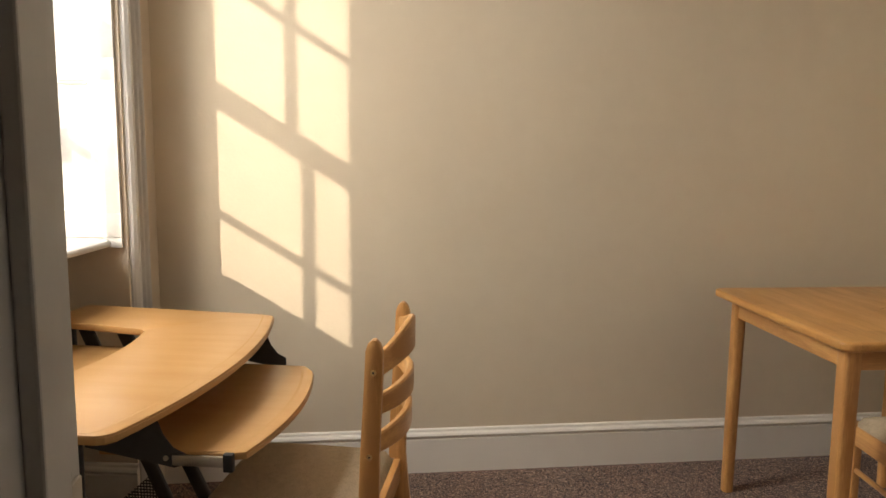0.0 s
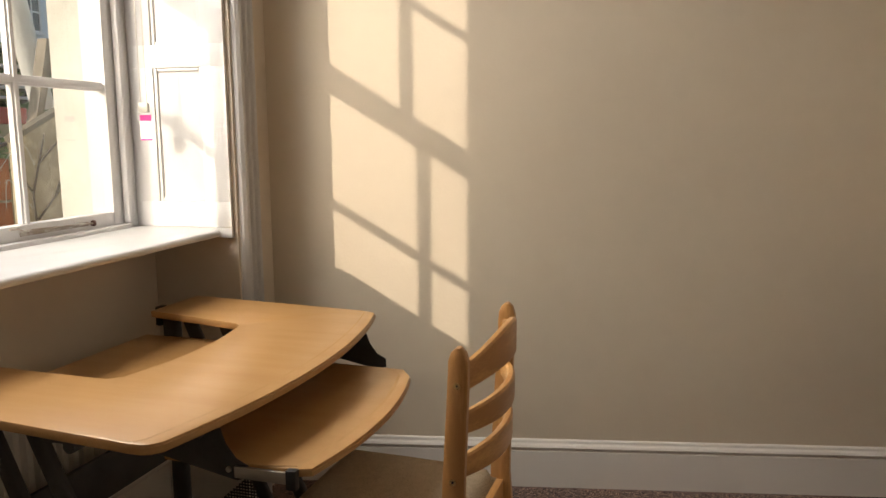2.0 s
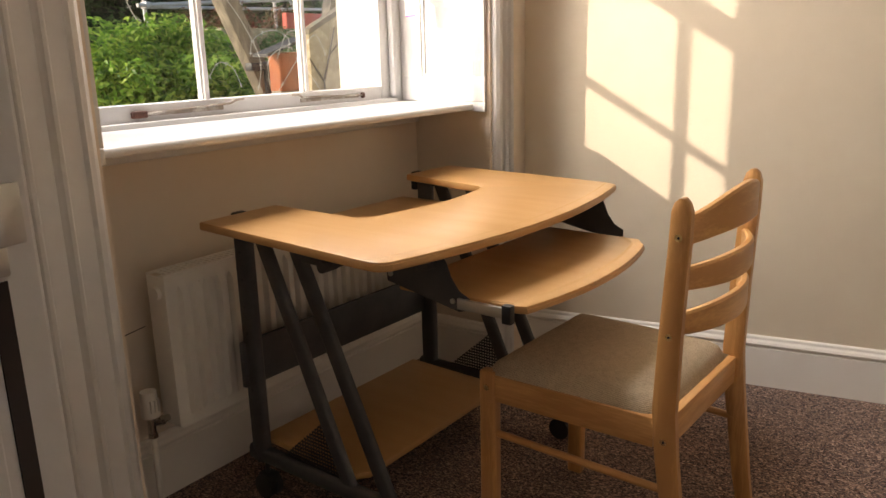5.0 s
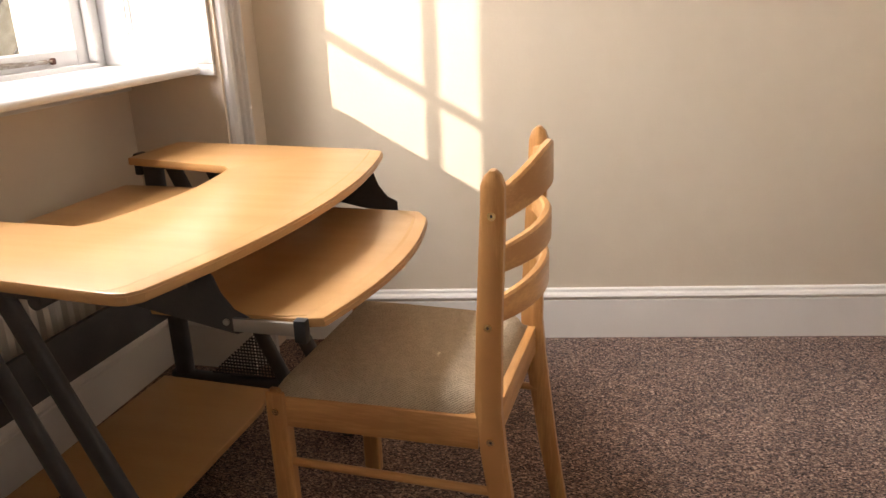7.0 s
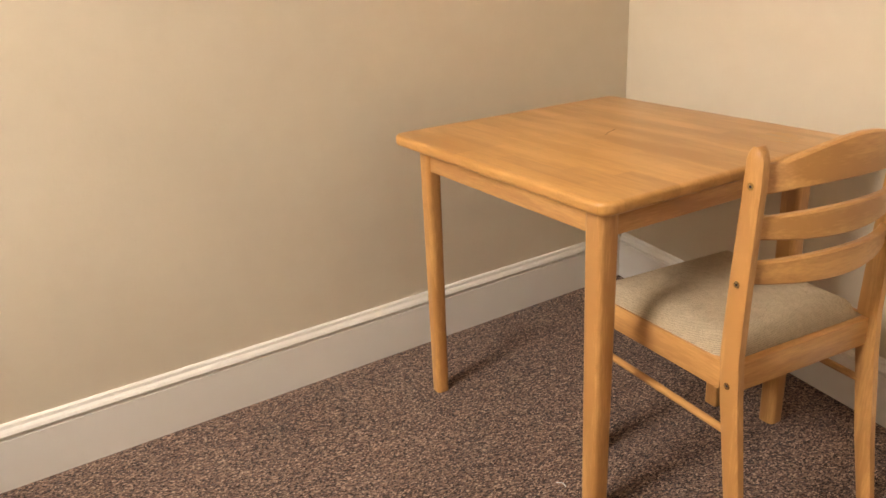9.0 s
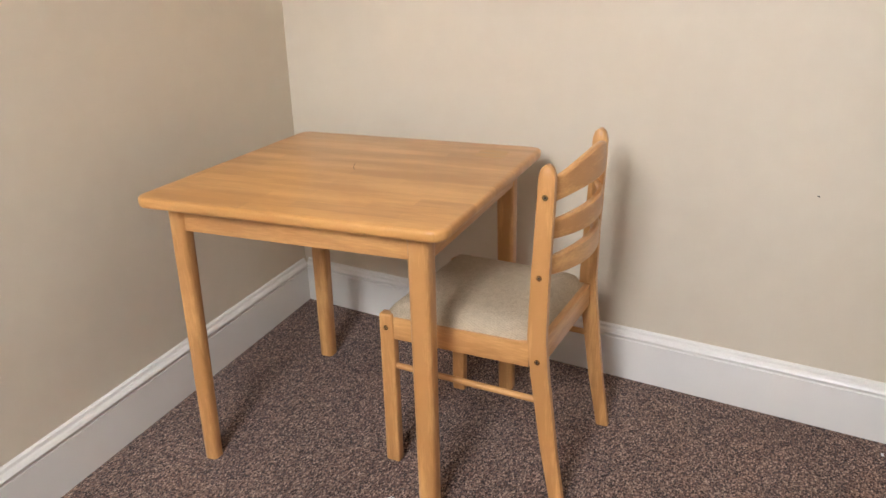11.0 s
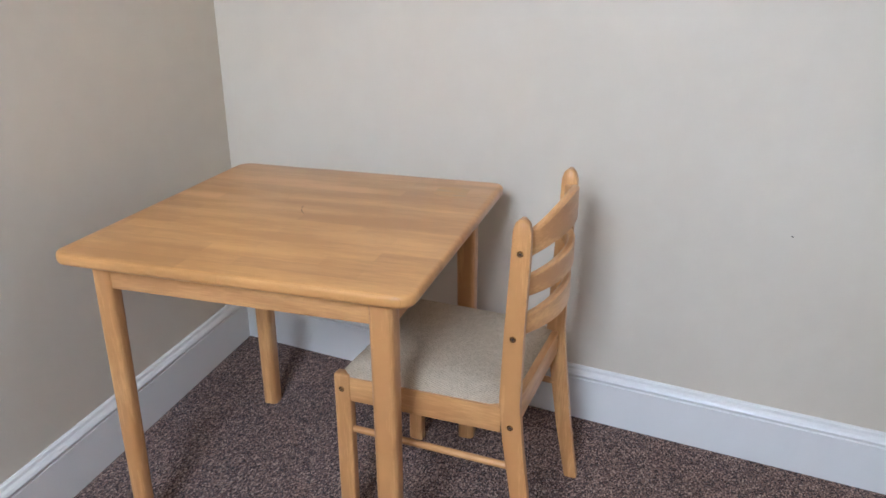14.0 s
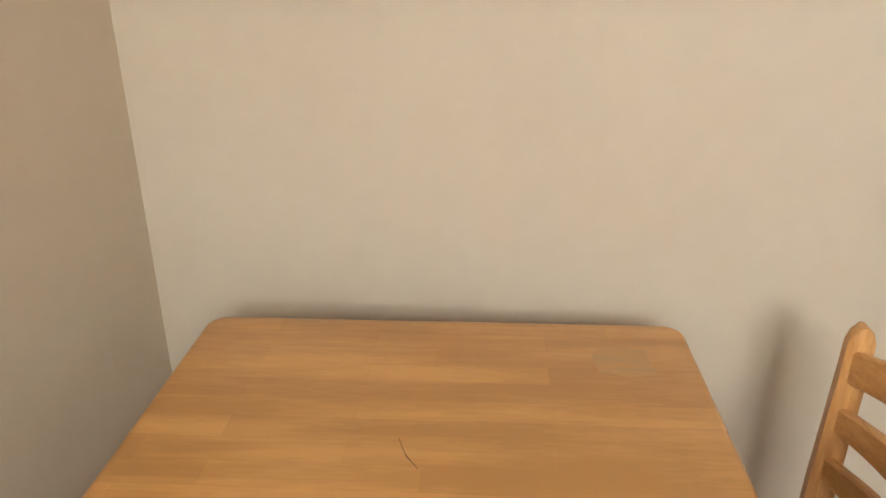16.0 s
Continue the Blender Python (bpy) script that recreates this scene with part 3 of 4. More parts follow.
def desk():
    d = new("computer_desk")
    d.matrix_world = DESK
    tagged(d, label="beech-effect computer desk with grey steel frame, before the radiator", category="desk")
    bow = [(0.030 + 0.062 * (1 - ((y - 0.46) / 0.47) ** 2), y) for y in [0.0 + 0.92 * i / 16 for i in range(17)]]
    front = [(0.004, -0.022), (0.018, -0.017), (0.027, -0.007)] + bow + [(0.030, 0.931), (0.022, 0.941), (0.006, 0.948)]
    top = [(-0.565, 0.025), (-0.02, -0.022)] + front + [(-0.02, 0.956), (-0.595, 1.015), (-0.597, 0.797), (-0.285, 0.732), (-0.262, 0.71)]
    top += [(-0.262 + 0.028 * math.sin(math.pi * i / 8), 0.71 - 0.44 * i / 8) for i in range(1, 8)] + [(-0.262, 0.27), (-0.285, 0.247), (-0.572, 0.255)]
    bm = bm_poly(bmesh.new(), top, 0.737, 0.757, 0.004)
    part("desktop", bm, BEECH, d, "U-shaped beech laminate top with bowed front")
    e = bmesh.new()
    ring = front
    inner = [(x - 0.034, min(max(y, -0.016), 0.944)) for x, y in ring]
    a = [e.verts.new((x + 0.0015, y, 0.742)) for x, y in ring]
    b = [e.verts.new((x + 0.0015, y, 0.7515)) for x, y in ring]
    c = [e.verts.new((x, y, 0.7578)) for x, y in inner]
    for i in range(len(ring) - 1):
        e.faces.new((a[i], a[i + 1], b[i + 1], b[i])); e.faces.new((b[i], b[i + 1], c[i + 1], c[i]))
    part("edge_band", e, BEECH_EDGE, d, "bevelled front edge", smooth=False)
    # keyboard tray
    tb = [(0.197 + 0.040 * (1 - ((y - 0.447) / 0.293) ** 2), y) for y in [0.180 + 0.555 * i / 12 for i in range(13)]]
    tray = [(-0.10, 0.172), (0.150, 0.168), (0.172, 0.170), (0.188, 0.175)] + tb + [(0.165, 0.782), (-0.10, 0.79)]
    bm = bm_poly(bmesh.new(), tray, 0.636, 0.653, 0.004)
    part("keyboard_tray", bm, BEECH, d, "bow-fronted sliding keyboard tray")
    e = bmesh.new()
    ring = [(0.150, 0.1695), (0.172, 0.1712), (0.188, 0.1762)] + tb + [(0.150, 0.781)]
    b = [e.verts.new((x + 0.0015, y, 0.646)) for x, y in ring]
    c = [e.verts.new((x - 0.032, y, 0.6546)) for x, y in ring]
    a = [e.verts.new((x + 0.0015, y, 0.638)) for x, y in ring]
    for i in range(len(ring) - 1):
        e.faces.new((a[i], a[i + 1], b[i + 1], b[i])); e.faces.new((b[i], b[i + 1], c[i + 1], c[i]))
    part("tray_edge", e, BEECH_EDGE, d, "paler bevelled tray edge")
    # monitor shelf behind the cut-out, low shelf
    bm = bm_poly(bmesh.new(), [(-0.62, 0.19), (-0.16, 0.19), (-0.16, 0.80), (-0.62, 0.80)], 0.670, 0.686, 0.002)
    part("inner_shelf", bm, BEECH, d, "low shelf behind the cut-out")
    bm = bm_poly(bmesh.new(), [(-0.60, 0.18), (-0.27, 0.165), (-0.243, 0.20), (-0.247, 0.70), (-0.27, 0.79), (-0.60, 0.80)], 0.132, 0.150, 0.003)
    part("bottom_shelf", bm, BEECH, d, "beech shelf just above the floor")

    def tube(bm, a, b, y, w=0.042, th=0.022):
        """A flat-oval tube in the side frame, between (x, z) points."""
        a, b = Vector((a[0], y, a[1])), Vector((b[0], y, b[1]))
        t = (b - a).normalized()
        n = Vector((0, 1, 0)).cross(t)
        sec = [(math.copysign(abs(math.cos(q)) ** 0.6, math.cos(q)) * w / 2, math.copysign(abs(math.sin(q)) ** 0.7, math.sin(q)) * th / 2) for q in [2 * math.pi * i / 16 for i in range(16)]]
        r0 = [bm.verts.new(a + n * p + Vector((0, q, 0))) for p, q in sec]
        r1 = [bm.verts.new(b + n * p + Vector((0, q, 0))) for p, q in sec]
        for i in range(16):
            bm.faces.new((r0[i], r0[(i + 1) % 16], r1[(i + 1) % 16], r1[i]))
        bm.faces.new(r0); bm.faces.new(r1)
        bmesh.ops.recalc_face_normals(bm, faces=bm.faces)

    for y, s in ((0.150, -1), (0.860, 1)):
        bm = bmesh.new(); tube(bm, (-0.575, 0.10), (-0.575, 0.735), y, 0.055, 0.03)
        leg = part("leg", bm, METAL, d, "dark grey steel upright with a row of holes")
        for z in (0.10, 0.30, 0.45, 0.52, 0.59, 0.66, 0.71):
            part("hole", bm_rod(bmesh.new(), (-0.575, y + s * 0.0148, z), (-0.575, y + s * 0.0156, z), 0.004, 10), BLACK, leg)
        bm = bmesh.new(); tube(bm, (-0.522, 0.735), (-0.255, 0.12), y)
        part("slanted_leg", bm, METAL, d, "slanting steel leg")
        bm = bmesh.new(); tube(bm, (-0.408, 0.735), (-0.127, 0.12), y)
        part("slanted_leg", bm, METAL, d, "slanting steel leg")
        bm = bmesh.new(); tube(bm, (-0.61, 0.118), (-0.02, 0.118), y, 0.042, 0.03)
        part("foot_bar", bm, METAL, d, "steel foot bar")
        bm = bm_box(bmesh.new(), -0.60, -0.12, y - 0.013, y + 0.013, 0.717, 0.7345, 0.002)
        part("top_bar", bm, METAL, d)
        for x in (-0.56, -0.085 if s > 0 else -0.05):
            c = bm_rod(bmesh.new(), (x, y - 0.020, 0.032), (x, y - 0.004, 0.032), 0.032, 20)
            bm_rod(c, (x, y + 0.004, 0.032), (x, y + 0.020, 0.032), 0.032, 20)
            bm_box(c, x - 0.022, x + 0.026, y - 0.019, y + 0.019, 0.040, 0.068, 0.008)
            bm_rod(c, (x, y, 0.06), (x, y, 0.100), 0.006, 10)
            part("castor", c, BLACK, d, "black twin-wheel castor")
        # perforated gusset between foot bar and leg
        g = bmesh.new()
        for k in range(15):
            z = 0.141 + 0.0095 * k
            f = (z - 0.138) / 0.144
            bm_box(g, -0.49 + 0.163 * f, -0.262 - 0.065 * f, y - 0.001, y + 0.001, z - 0.002, z + 0.002)
        for k in range(23):
            x = -0.483 + 0.0095 * k
            top_z = 0.138 + 0.144 * (min((x + 0.49) / 0.163, (-0.262 - x) / 0.065))
            bm_box(g, x - 0.0018, x + 0.0018, y - 0.0006, y + 0.0006, 0.138, max(top_z, 0.142))
        g = part("gusset", g, BLACK, d, "black perforated steel gusset", smooth=False)
        g["kind"] = "stuff"
        # side plate carrying the tray runner
        pl = [(-0.135, 0.730), (0.018, 0.730), (0.030, 0.715), (0.040, 0.688), (0.060, 0.662), (0.085, 0.650), (0.085, 0.628), (0.060, 0.620), (-0.125, 0.655)]
        plate = 0.164 if s < 0 else 0.866
        g = bmesh.new()
        bm_poly(g, pl, -0.001, 0.001, m=Matrix.Translation((0, plate, 0)) @ Matrix.Rotation(radians(90), 4, "X"))
        part("side_plate", g, METAL, d, "curved dark steel bracket", smooth=False)
        for x, z in ((-0.115, 0.672), (0.045, 0.640)):
            part("bolt", bm_rod(bmesh.new(), (x, plate + s * 0.001, z), (x, plate + s * 0.0045, z), 0.0055, 12), STEEL, d, "zinc bolt head")
        if s > 0:
            continue
        g = bm_box(bmesh.new(), 0.060, 0.170, 0.155, 0.162, 0.628, 0.650, 0.001)
        part("runner", g, STEEL, d, "zinc drawer runner")
        g = bm_box(bmesh.new(), 0.166, 0.186, 0.150, 0.166, 0.620, 0.657, 0.002)
        part("runner_stop", g, BLACK, d, "black plastic stop")
    g = bm_box(bmesh.new(), -0.56, 0.0, 0.14, 0.160, 0.700, 0.7345, 0.002)
    g = bm_box(g, -0.30, -0.20, 0.08, 0.14, 0.686, 0.716, 0.006)
    part("hinge_arm", g, METAL, d)
    g = bm_rod(bmesh.new(), (-0.215, 0.060, 0.694), (-0.215, 0.100, 0.694), 0.013, 16)
    part("pivot", g, METAL, d, "round steel pivot")
    for y in (0.150, 0.860):
        bh = bm_box(bmesh.new(), *((-0.594, -0.574) if y < 0.5 else (-0.620, -0.600)), y - 0.018, y + 0.018, 0.70, 0.757, 0.005)
        part("end_cap", bh, BLACK, d, "black plastic cap")
    # black back panel
    g = bm_box(bmesh.new(), -0.600, -0.585, 0.125, 0.885, 0.305, 0.425, 0.003)
    part("back_panel", g, METAL, d, "dark steel modesty panel")


desk()


# ---- chair ----
def chair(m):
    """Local x across, y forward; the back posts stand on y = 0."""
    c = new("dining_chair")
    W, FW = 0.208, 0.216      # half widths at the back posts and at the front legs

    def post(sgn):
        bm = bmesh.new()
        path = [(-0.062, 0.0), (-0.036, 0.15), (-0.008, 0.36), (0.0, 0.45), (-0.004, 0.60), (-0.013, 0.79), (-0.014, 0.835)]
        w, t = 0.021, 0.011
        x = sgn * (W - t)
        rings = []
        ends = [(0.852, 0.6), (0.860, 0.12)]
        pts = path + [(-0.014, z) for z, _ in ends]
        sc = [0.8, 0.92, 1.05, 1.08, 1.0, 0.92, 0.88, 0.62, 0.2]
        for (y, z), s in zip(pts, sc):
            ww = w * s
            rings.append([bm.verts.new((x + a, y + b, z)) for a, b in ((-t, -ww * .7), (-t * .7, -ww), (t * .7, -ww), (t, -ww * .7), (t, ww * .7), (t * .7, ww), (-t * .7, ww), (-t, ww * .7))])
        for r0, r1 in zip(rings, rings[1:]):
            for j in range(8):
                bm.faces.new((r0[j], r0[(j + 1) % 8], r1[(j + 1) % 8], r1[j]))
        bm.faces.new(rings[0][::-1]); bm.faces.new(rings[-1])
        bmesh.ops.recalc_face_normals(bm, faces=bm.faces)
        p = part("leg", bm, PINE, c, "curved rear leg and back post")
        for z, y in ((0.79, -0.013), (0.603, -0.004), (0.392, -0.004)):
            b = bm_rod(bmesh.new(), (sgn * (W - 0.001), y, z), (sgn * (W + 0.0012), y, z), 0.0070, 16)
            part("bolt", b, BRASS, p, "brass bolt head")
            b = bm_rod(bmesh.new(), (sgn * (W + 0.001), y, z), (sgn * (W + 0.0016), y, z), 0.0026, 6)
            part("bolt_socket", b, DARK, p)
    for s in (-1, 1):
        post(s)
        bm = bmesh.new()
        x = s * (FW - 0.014)
        bm_poly(bm, rounded_rect(x - 0.014, x + 0.014, 0.397 - 0.020, 0.397 + 0.020, 0.005, 3), 0, 0.440, 0.006, 3)
        p = part("leg", bm, PINE, c, "square front leg")
        b = bm_rod(bmesh.new(), (s * (FW - 0.001), 0.397, 0.402), (s * (FW + 0.0012), 0.397, 0.402), 0.0070, 16)
        part("bolt", b, BRASS, p, "brass bolt head")
        bm = bm_poly(bmesh.new(), [(s * (W - 0.022), 0.018), (s * (W - 0.003), 0.018), (s * (FW - 0.003), 0.3765), (s * (FW - 0.022), 0.3765)], 0.372, 0.434, 0.003)
        part("side_rail", bm, PINE_Y, c, "side seat rail")
        bm = bm_rod(bmesh.new(), (s * (W - 0.014), -0.012, 0.284), (s * (FW - 0.014), 0.385, 0.292), 0.0085, 14)
        part("stretcher", bm, PINE_Y, c, "thin turned stretcher")
    part("front_rail", bm_box(bmesh.new(), -FW + 0.0285, FW - 0.0285, 0.388, 0.408, 0.372, 0.434, 0.003), PINE_X, c)
    part("back_rail", bm_box(bmesh.new(), -W + 0.022, W - 0.022, -0.010, 0.012, 0.372, 0.4345, 0.003), PINE_X, c)
    # curved back slats: the top one rises in the middle
    for z0, h, rise, y0, nm in ((0.797, 0.052, 0.044, -0.012, "top_slat"), (0.709, 0.042, 0.012, -0.009, "slat"), (0.622, 0.042, 0.012, -0.005, "slat")):
        bm = bmesh.new()
        n = 14
        rings = []
        for i in range(n + 1):
            u = -1 + 2 * i / n
            x = u * (W - 0.021)
            y = y0 - 0.050 * (1 - u * u)
            up = rise * (1 - u * u) ** 1.5 * (1.0 if rise > 0.02 else 0.7)
            lo = rise * (1 - u * u) * (0.36 if rise > 0.02 else -0.6)
            t = 0.0085
            rings.append([bm.verts.new((x, y + a, z)) for a, z in ((-t, z0 - h / 2 + lo + 0.003), (-t + 0.003, z0 - h / 2 + lo), (t - 0.003, z0 - h / 2 + lo), (t, z0 - h / 2 + lo + 0.003), (t, z0 + h / 2 + up - 0.004), (t - 0.004, z0 + h / 2 + up), (-t + 0.004, z0 + h / 2 + up), (-t, z0 + h / 2 + up - 0.004))])
        for r0, r1 in zip(rings, rings[1:]):
            for j in range(8):
                bm.faces.new((r0[j], r0[(j + 1) % 8], r1[(j + 1) % 8], r1[j]))
        bm.faces.new(rings[0][::-1]); bm.faces.new(rings[-1])
        bmesh.ops.recalc_face_normals(bm, faces=bm.faces)
        part(nm, bm, PINE_X, c, "curved back slat")
    # padded seat
    bm = bmesh.new()
    nx, ny = 20, 20
    grid = []
    for j in range(ny + 1):
        row = []
        for i in range(nx + 1):
            u, v = -1 + 2 * i / nx, -1 + 2 * j / ny
            hx = 0.204 + 0.007 * v - (0.0 if v > -0.85 else 0.010)
            edge = max(abs(u), abs(v))
            z = 0.4355 + 0.038 * (1 - edge ** 9) + 0.006 * (1 - u * u) * (1 - v * v)
            row.append(bm.verts.new((u * hx * (1 if abs(v) < 0.99 else 0.985), 0.206 + v * 0.199, z)))
        grid.append(row)
    for j in range(ny):
        for i in range(nx):
            bm.faces.new((grid[j][i], grid[j][i + 1], grid[j + 1][i + 1], grid[j + 1][i]))
    r = bmesh.ops.extrude_face_region(bm, geom=list(bm.faces))
    bmesh.ops.translate(bm, verts=[v for v in r["geom"] if isinstance(v, bmesh.types.BMVert)], vec=(0, 0, 0))
    for row in grid:
        for v in row:
            v.co.z = 0.4335
    bmesh.ops.recalc_face_normals(bm, faces=bm.faces)
    part("seat", bm, FABRIC, c, "upholstered seat pad in oatmeal woven cloth")
    c.matrix_world = m
    return tagged(c, category="chair", group="dining chairs")


ch = chair(Matrix.Translation((-0.086, 1.852, 0)) @ Matrix.Rotation(radians(77), 4, "Z"))
tagged(ch, label="light wooden chair with oatmeal seat, drawn up to the computer desk")
ch2 = copy_thing(ch, Matrix.Translation((1.526, 1.735, 0)) @ Matrix.Rotation(radians(-6.7), 4, "Z"))
tagged(ch2, label="light wooden chair with oatmeal cloth seat, pushed under the square table")

# ---- square table ----
def table():
    t = new("dining_table")
    tagged(t, label="square rubberwood table with rounded corners, in the corner of the room", category="table")
    hx, hy = 0.387, 0.400
    bm = bm_poly(bmesh.new(), rounded_rect(-hx, hx, -hy, hy, 0.035, 8), 0.728, 0.756, 0.009, 3)
    part("tabletop", bm, TABLETOP, t, "glued-stave wooden top with rounded edge")
    ix, iy = 0.320, hy - 0.068
    for y in (-iy, iy):
        part("apron", bm_box(bmesh.new(), -ix + 0.02, ix - 0.02, y - 0.010, y + 0.010, 0.662, 0.7275, 0.002), PINE_X, t, "apron rail under the top")
    for x in (-ix, ix):
        part("apron", bm_box(bmesh.new(), x - 0.010, x + 0.010, -iy + 0.02, iy - 0.02, 0.662, 0.7275, 0.002), PINE_Y, t, "apron rail under the top")
    bm = bm_rod(bmesh.new(), (0.055, 0.035, 0.7562), (0.020, 0.022, 0.7562), 0.0005, 5, 0.0004)
    bm_rod(bm, (0.020, 0.022, 0.7562), (-0.005, 0.004, 0.7562), 0.0008, 5, 0.0003)
    part("crack", bm, DARK, t, "short dark check in the wood")
    bm = bm_poly(bmesh.new(), [(0.225, -0.330), (0.300, -0.325), (0.310, -0.262), (0.290, -0.240), (0.232, -0.245), (0.218, -0.290)], 0.7560, 0.7563)
    part("stain", bm, STAIN, t, "greyish rubbed stain", smooth=False)
    for sx in (-1, 1):
        for sy in (-1, 1):
            bm = bmesh.new()
            rings = []
            for z, w in ((0.0, 0.045), (0.3, 0.048), (0.66, 0.051), (0.7275, 0.051)):
                x0, y0 = sx * (ix + 0.012) - 0.008, sy * (iy + 0.012)
                w *= 0.85 if (sx, sy) == (-1, 1) else 1.0
                pts = rounded_rect(-w, 0, -w, 0, 0.012, 4)
                rings.append([bm.verts.new((x0 + sx * a, y0 + sy * b, z)) for a, b in pts])
            k = len(rings[0])
            for r0, r1 in zip(rings, rings[1:]):
                for j in range(k):
                    bm.faces.new((r0[j], r0[(j + 1) % k], r1[(j + 1) % k], r1[j]))
            bm.faces.new(rings[0]); bm.faces.new(rings[-1])
            bmesh.ops.recalc_face_normals(bm, faces=bm.faces)
            part("leg", bm, PINE, t, "tapered table leg with rounded edges")
    t.matrix_world = Matrix.Translation((1.537, 2.300, 0)) @ Matrix.Rotation(-0.030, 4, "Z")


table()

# ---- outside ----
GROUND = -0.6
bm = bmesh.new()
bm_box(bm, -300, 300, -300, 300, GROUND - 0.2, GROUND)
SOIL = mat("garden soil", (0.10, 0.085, 0.055), 0.95, color2=(0.06, 0.075, 0.03), scale=2, amount=0.8, bump=0.6, bump_scale=20)
setting("ground", bm, SOIL, label="garden ground outside the window")
FAR = mat("pale blue render", (0.78, 0.85, 0.93), 0.8, color2=(0.72, 0.79, 0.88), scale=0.6, amount=0.6)
TRIM = mat("painted house trim", (0.80, 0.82, 0.85), 0.6)
PANE = mat("dark far window glass", (0.05, 0.06, 0.07), 0.1)
SLATE = mat("slate roof", (0.10, 0.11, 0.13), 0.7)
GREY = mat("grey lead", (0.30, 0.31, 0.33), 0.5)


def far_house():
    """Pale blue rendered terrace across the gardens, in the window wall's own axes."""
    h = new("house")
    h.matrix_world = WIN
    tagged(h, label="pale blue rendered house with white sash windows beyond the gardens", category="house")
    part("wall", bm_box(bmesh.new(), 22, 30, -34, -12.9, GROUND, 9.0), FAR, h, smooth=False)
    part("wall", bm_box(bmesh.new(), 21.2, 29, -12.88, 4, GROUND, 8.2), TRIM, h, "cream rendered neighbouring wall", smooth=False)
    part("roof", bm_poly(bmesh.new(), [(21.6, 9.0), (26, 12.0), (30.4, 9.0)], -34, -12.9, m=Matrix(((1, 0, 0, 0), (0, 0, 1, 0), (0, 1, 0, 0), (0, 0, 0, 1)))), SLATE, h, "slate roof", smooth=False)
    for y0, y1, z0, z1 in ((-14.92, -14.30, 5.25, 6.4), (-16.90, -16.3, 5.58, 6.7), (-14.85, -14.05, 2.2, 3.5), (-16.9, -16.1, 2.2, 3.6), (-24.0, -23.2, 5.4, 6.8)):
        w = part("window", bm_box(bmesh.new(), 21.97, 22.02, y0, y1, z0, z1), PANE, h, "dark sash window", smooth=False)
        f = bmesh.new()
        t = 0.07
        for a, b, c, e in ((y0 - t, y0, z0 - t, z1 + t), (y1, y1 + t, z0 - t, z1 + t), (y0, y1, z0 - t, z0), (y0, y1, z1, z1 + t), (y0, y1, (z0 + z1) / 2 - 0.03, (z0 + z1) / 2 + 0.03), ((y0 + y1) / 2 - 0.02, (y0 + y1) / 2 + 0.02, z0, z1)):
            bm_box(f, 21.93, 21.99, a, b, c, e)
        part("frame", f, TRIM, w, "white frame", smooth=False)
        part("sill", bm_box(bmesh.new(), 21.85, 22.0, y0 - 0.12, y1 + 0.12, z0 - 0.16, z0 - 0.07), TRIM, w, smooth=False)
    for y0, y1, z0, z1 in ((-11.8, -11.1, 5.2, 5.9), (-9.5, -8.4, 5.0, 6.3)):
        w = part("window", bm_box(bmesh.new(), 21.15, 21.22, y0, y1, z0, z1), PANE, h, "dark window", smooth=False)
        part("sill", bm_box(bmesh.new(), 21.05, 21.2, y0 - 0.1, y1 + 0.1, z0 - 0.14, z0), TRIM, w, smooth=False)
    part("downpipe", bm_rod(bmesh.new(), (21.1, -12.95, GROUND), (21.1, -12.95, 9), 0.07, 10), SLATE, h, "dark cast-iron downpipe")
    part("downpipe", bm_rod(bmesh.new(), (21.9, -19.42, GROUND), (21.9, -19.42, 9), 0.13, 10), SLATE, h, "dark cast-iron downpipe")


far_house()


def leaf_material(name, c1, c2, c3):
    m = bpy.data.materials.new(name)
    m.use_nodes = True
    n, l = m.node_tree.nodes, m.node_tree.links
    b = n["Principled BSDF"]
    b.inputs["Roughness"].default_value = 0.45
    g = n.new("ShaderNodeNewGeometry")
    cr = n.new("ShaderNodeValToRGB")
    cr.color_ramp.elements[0].color, cr.color_ramp.elements[1].color = (*c1, 1), (*c3, 1)
    e = cr.color_ramp.elements.new(0.55); e.color = (*c2, 1)
    l.new(g.outputs["Random Per Island"], cr.inputs[0]); l.new(cr.outputs[0], b.inputs["Base Color"])
    tr = n.new("ShaderNodeBsdfTranslucent"); l.new(cr.outputs[0], tr.inputs[0])
    mx = n.new("ShaderNodeMixShader"); mx.inputs[0].default_value = 0.5
    out = [q for q in n if q.type == "OUTPUT_MATERIAL"][0]
    l.new(b.outputs[0], mx.inputs[1]); l.new(tr.outputs[0], mx.inputs[2]); l.new(mx.outputs[0], out.inputs[0])
    return m


LEAF = leaf_material("bright bush leaves", (0.08, 0.19, 0.03), (0.28, 0.52, 0.07), (0.58, 0.72, 0.16))
LEAF_DARK = leaf_material("dark hedge leaves", (0.035, 0.09, 0.024), (0.07, 0.16, 0.042), (0.12, 0.22, 0.06))
LEAF_RED = leaf_material("reddish creeper leaves", (0.05, 0.08, 0.02), (0.13, 0.075, 0.035), (0.30, 0.07, 0.05))
BARK = mat("bark", (0.13, 0.10, 0.07), 0.9, bump=0.5, bump_scale=40)


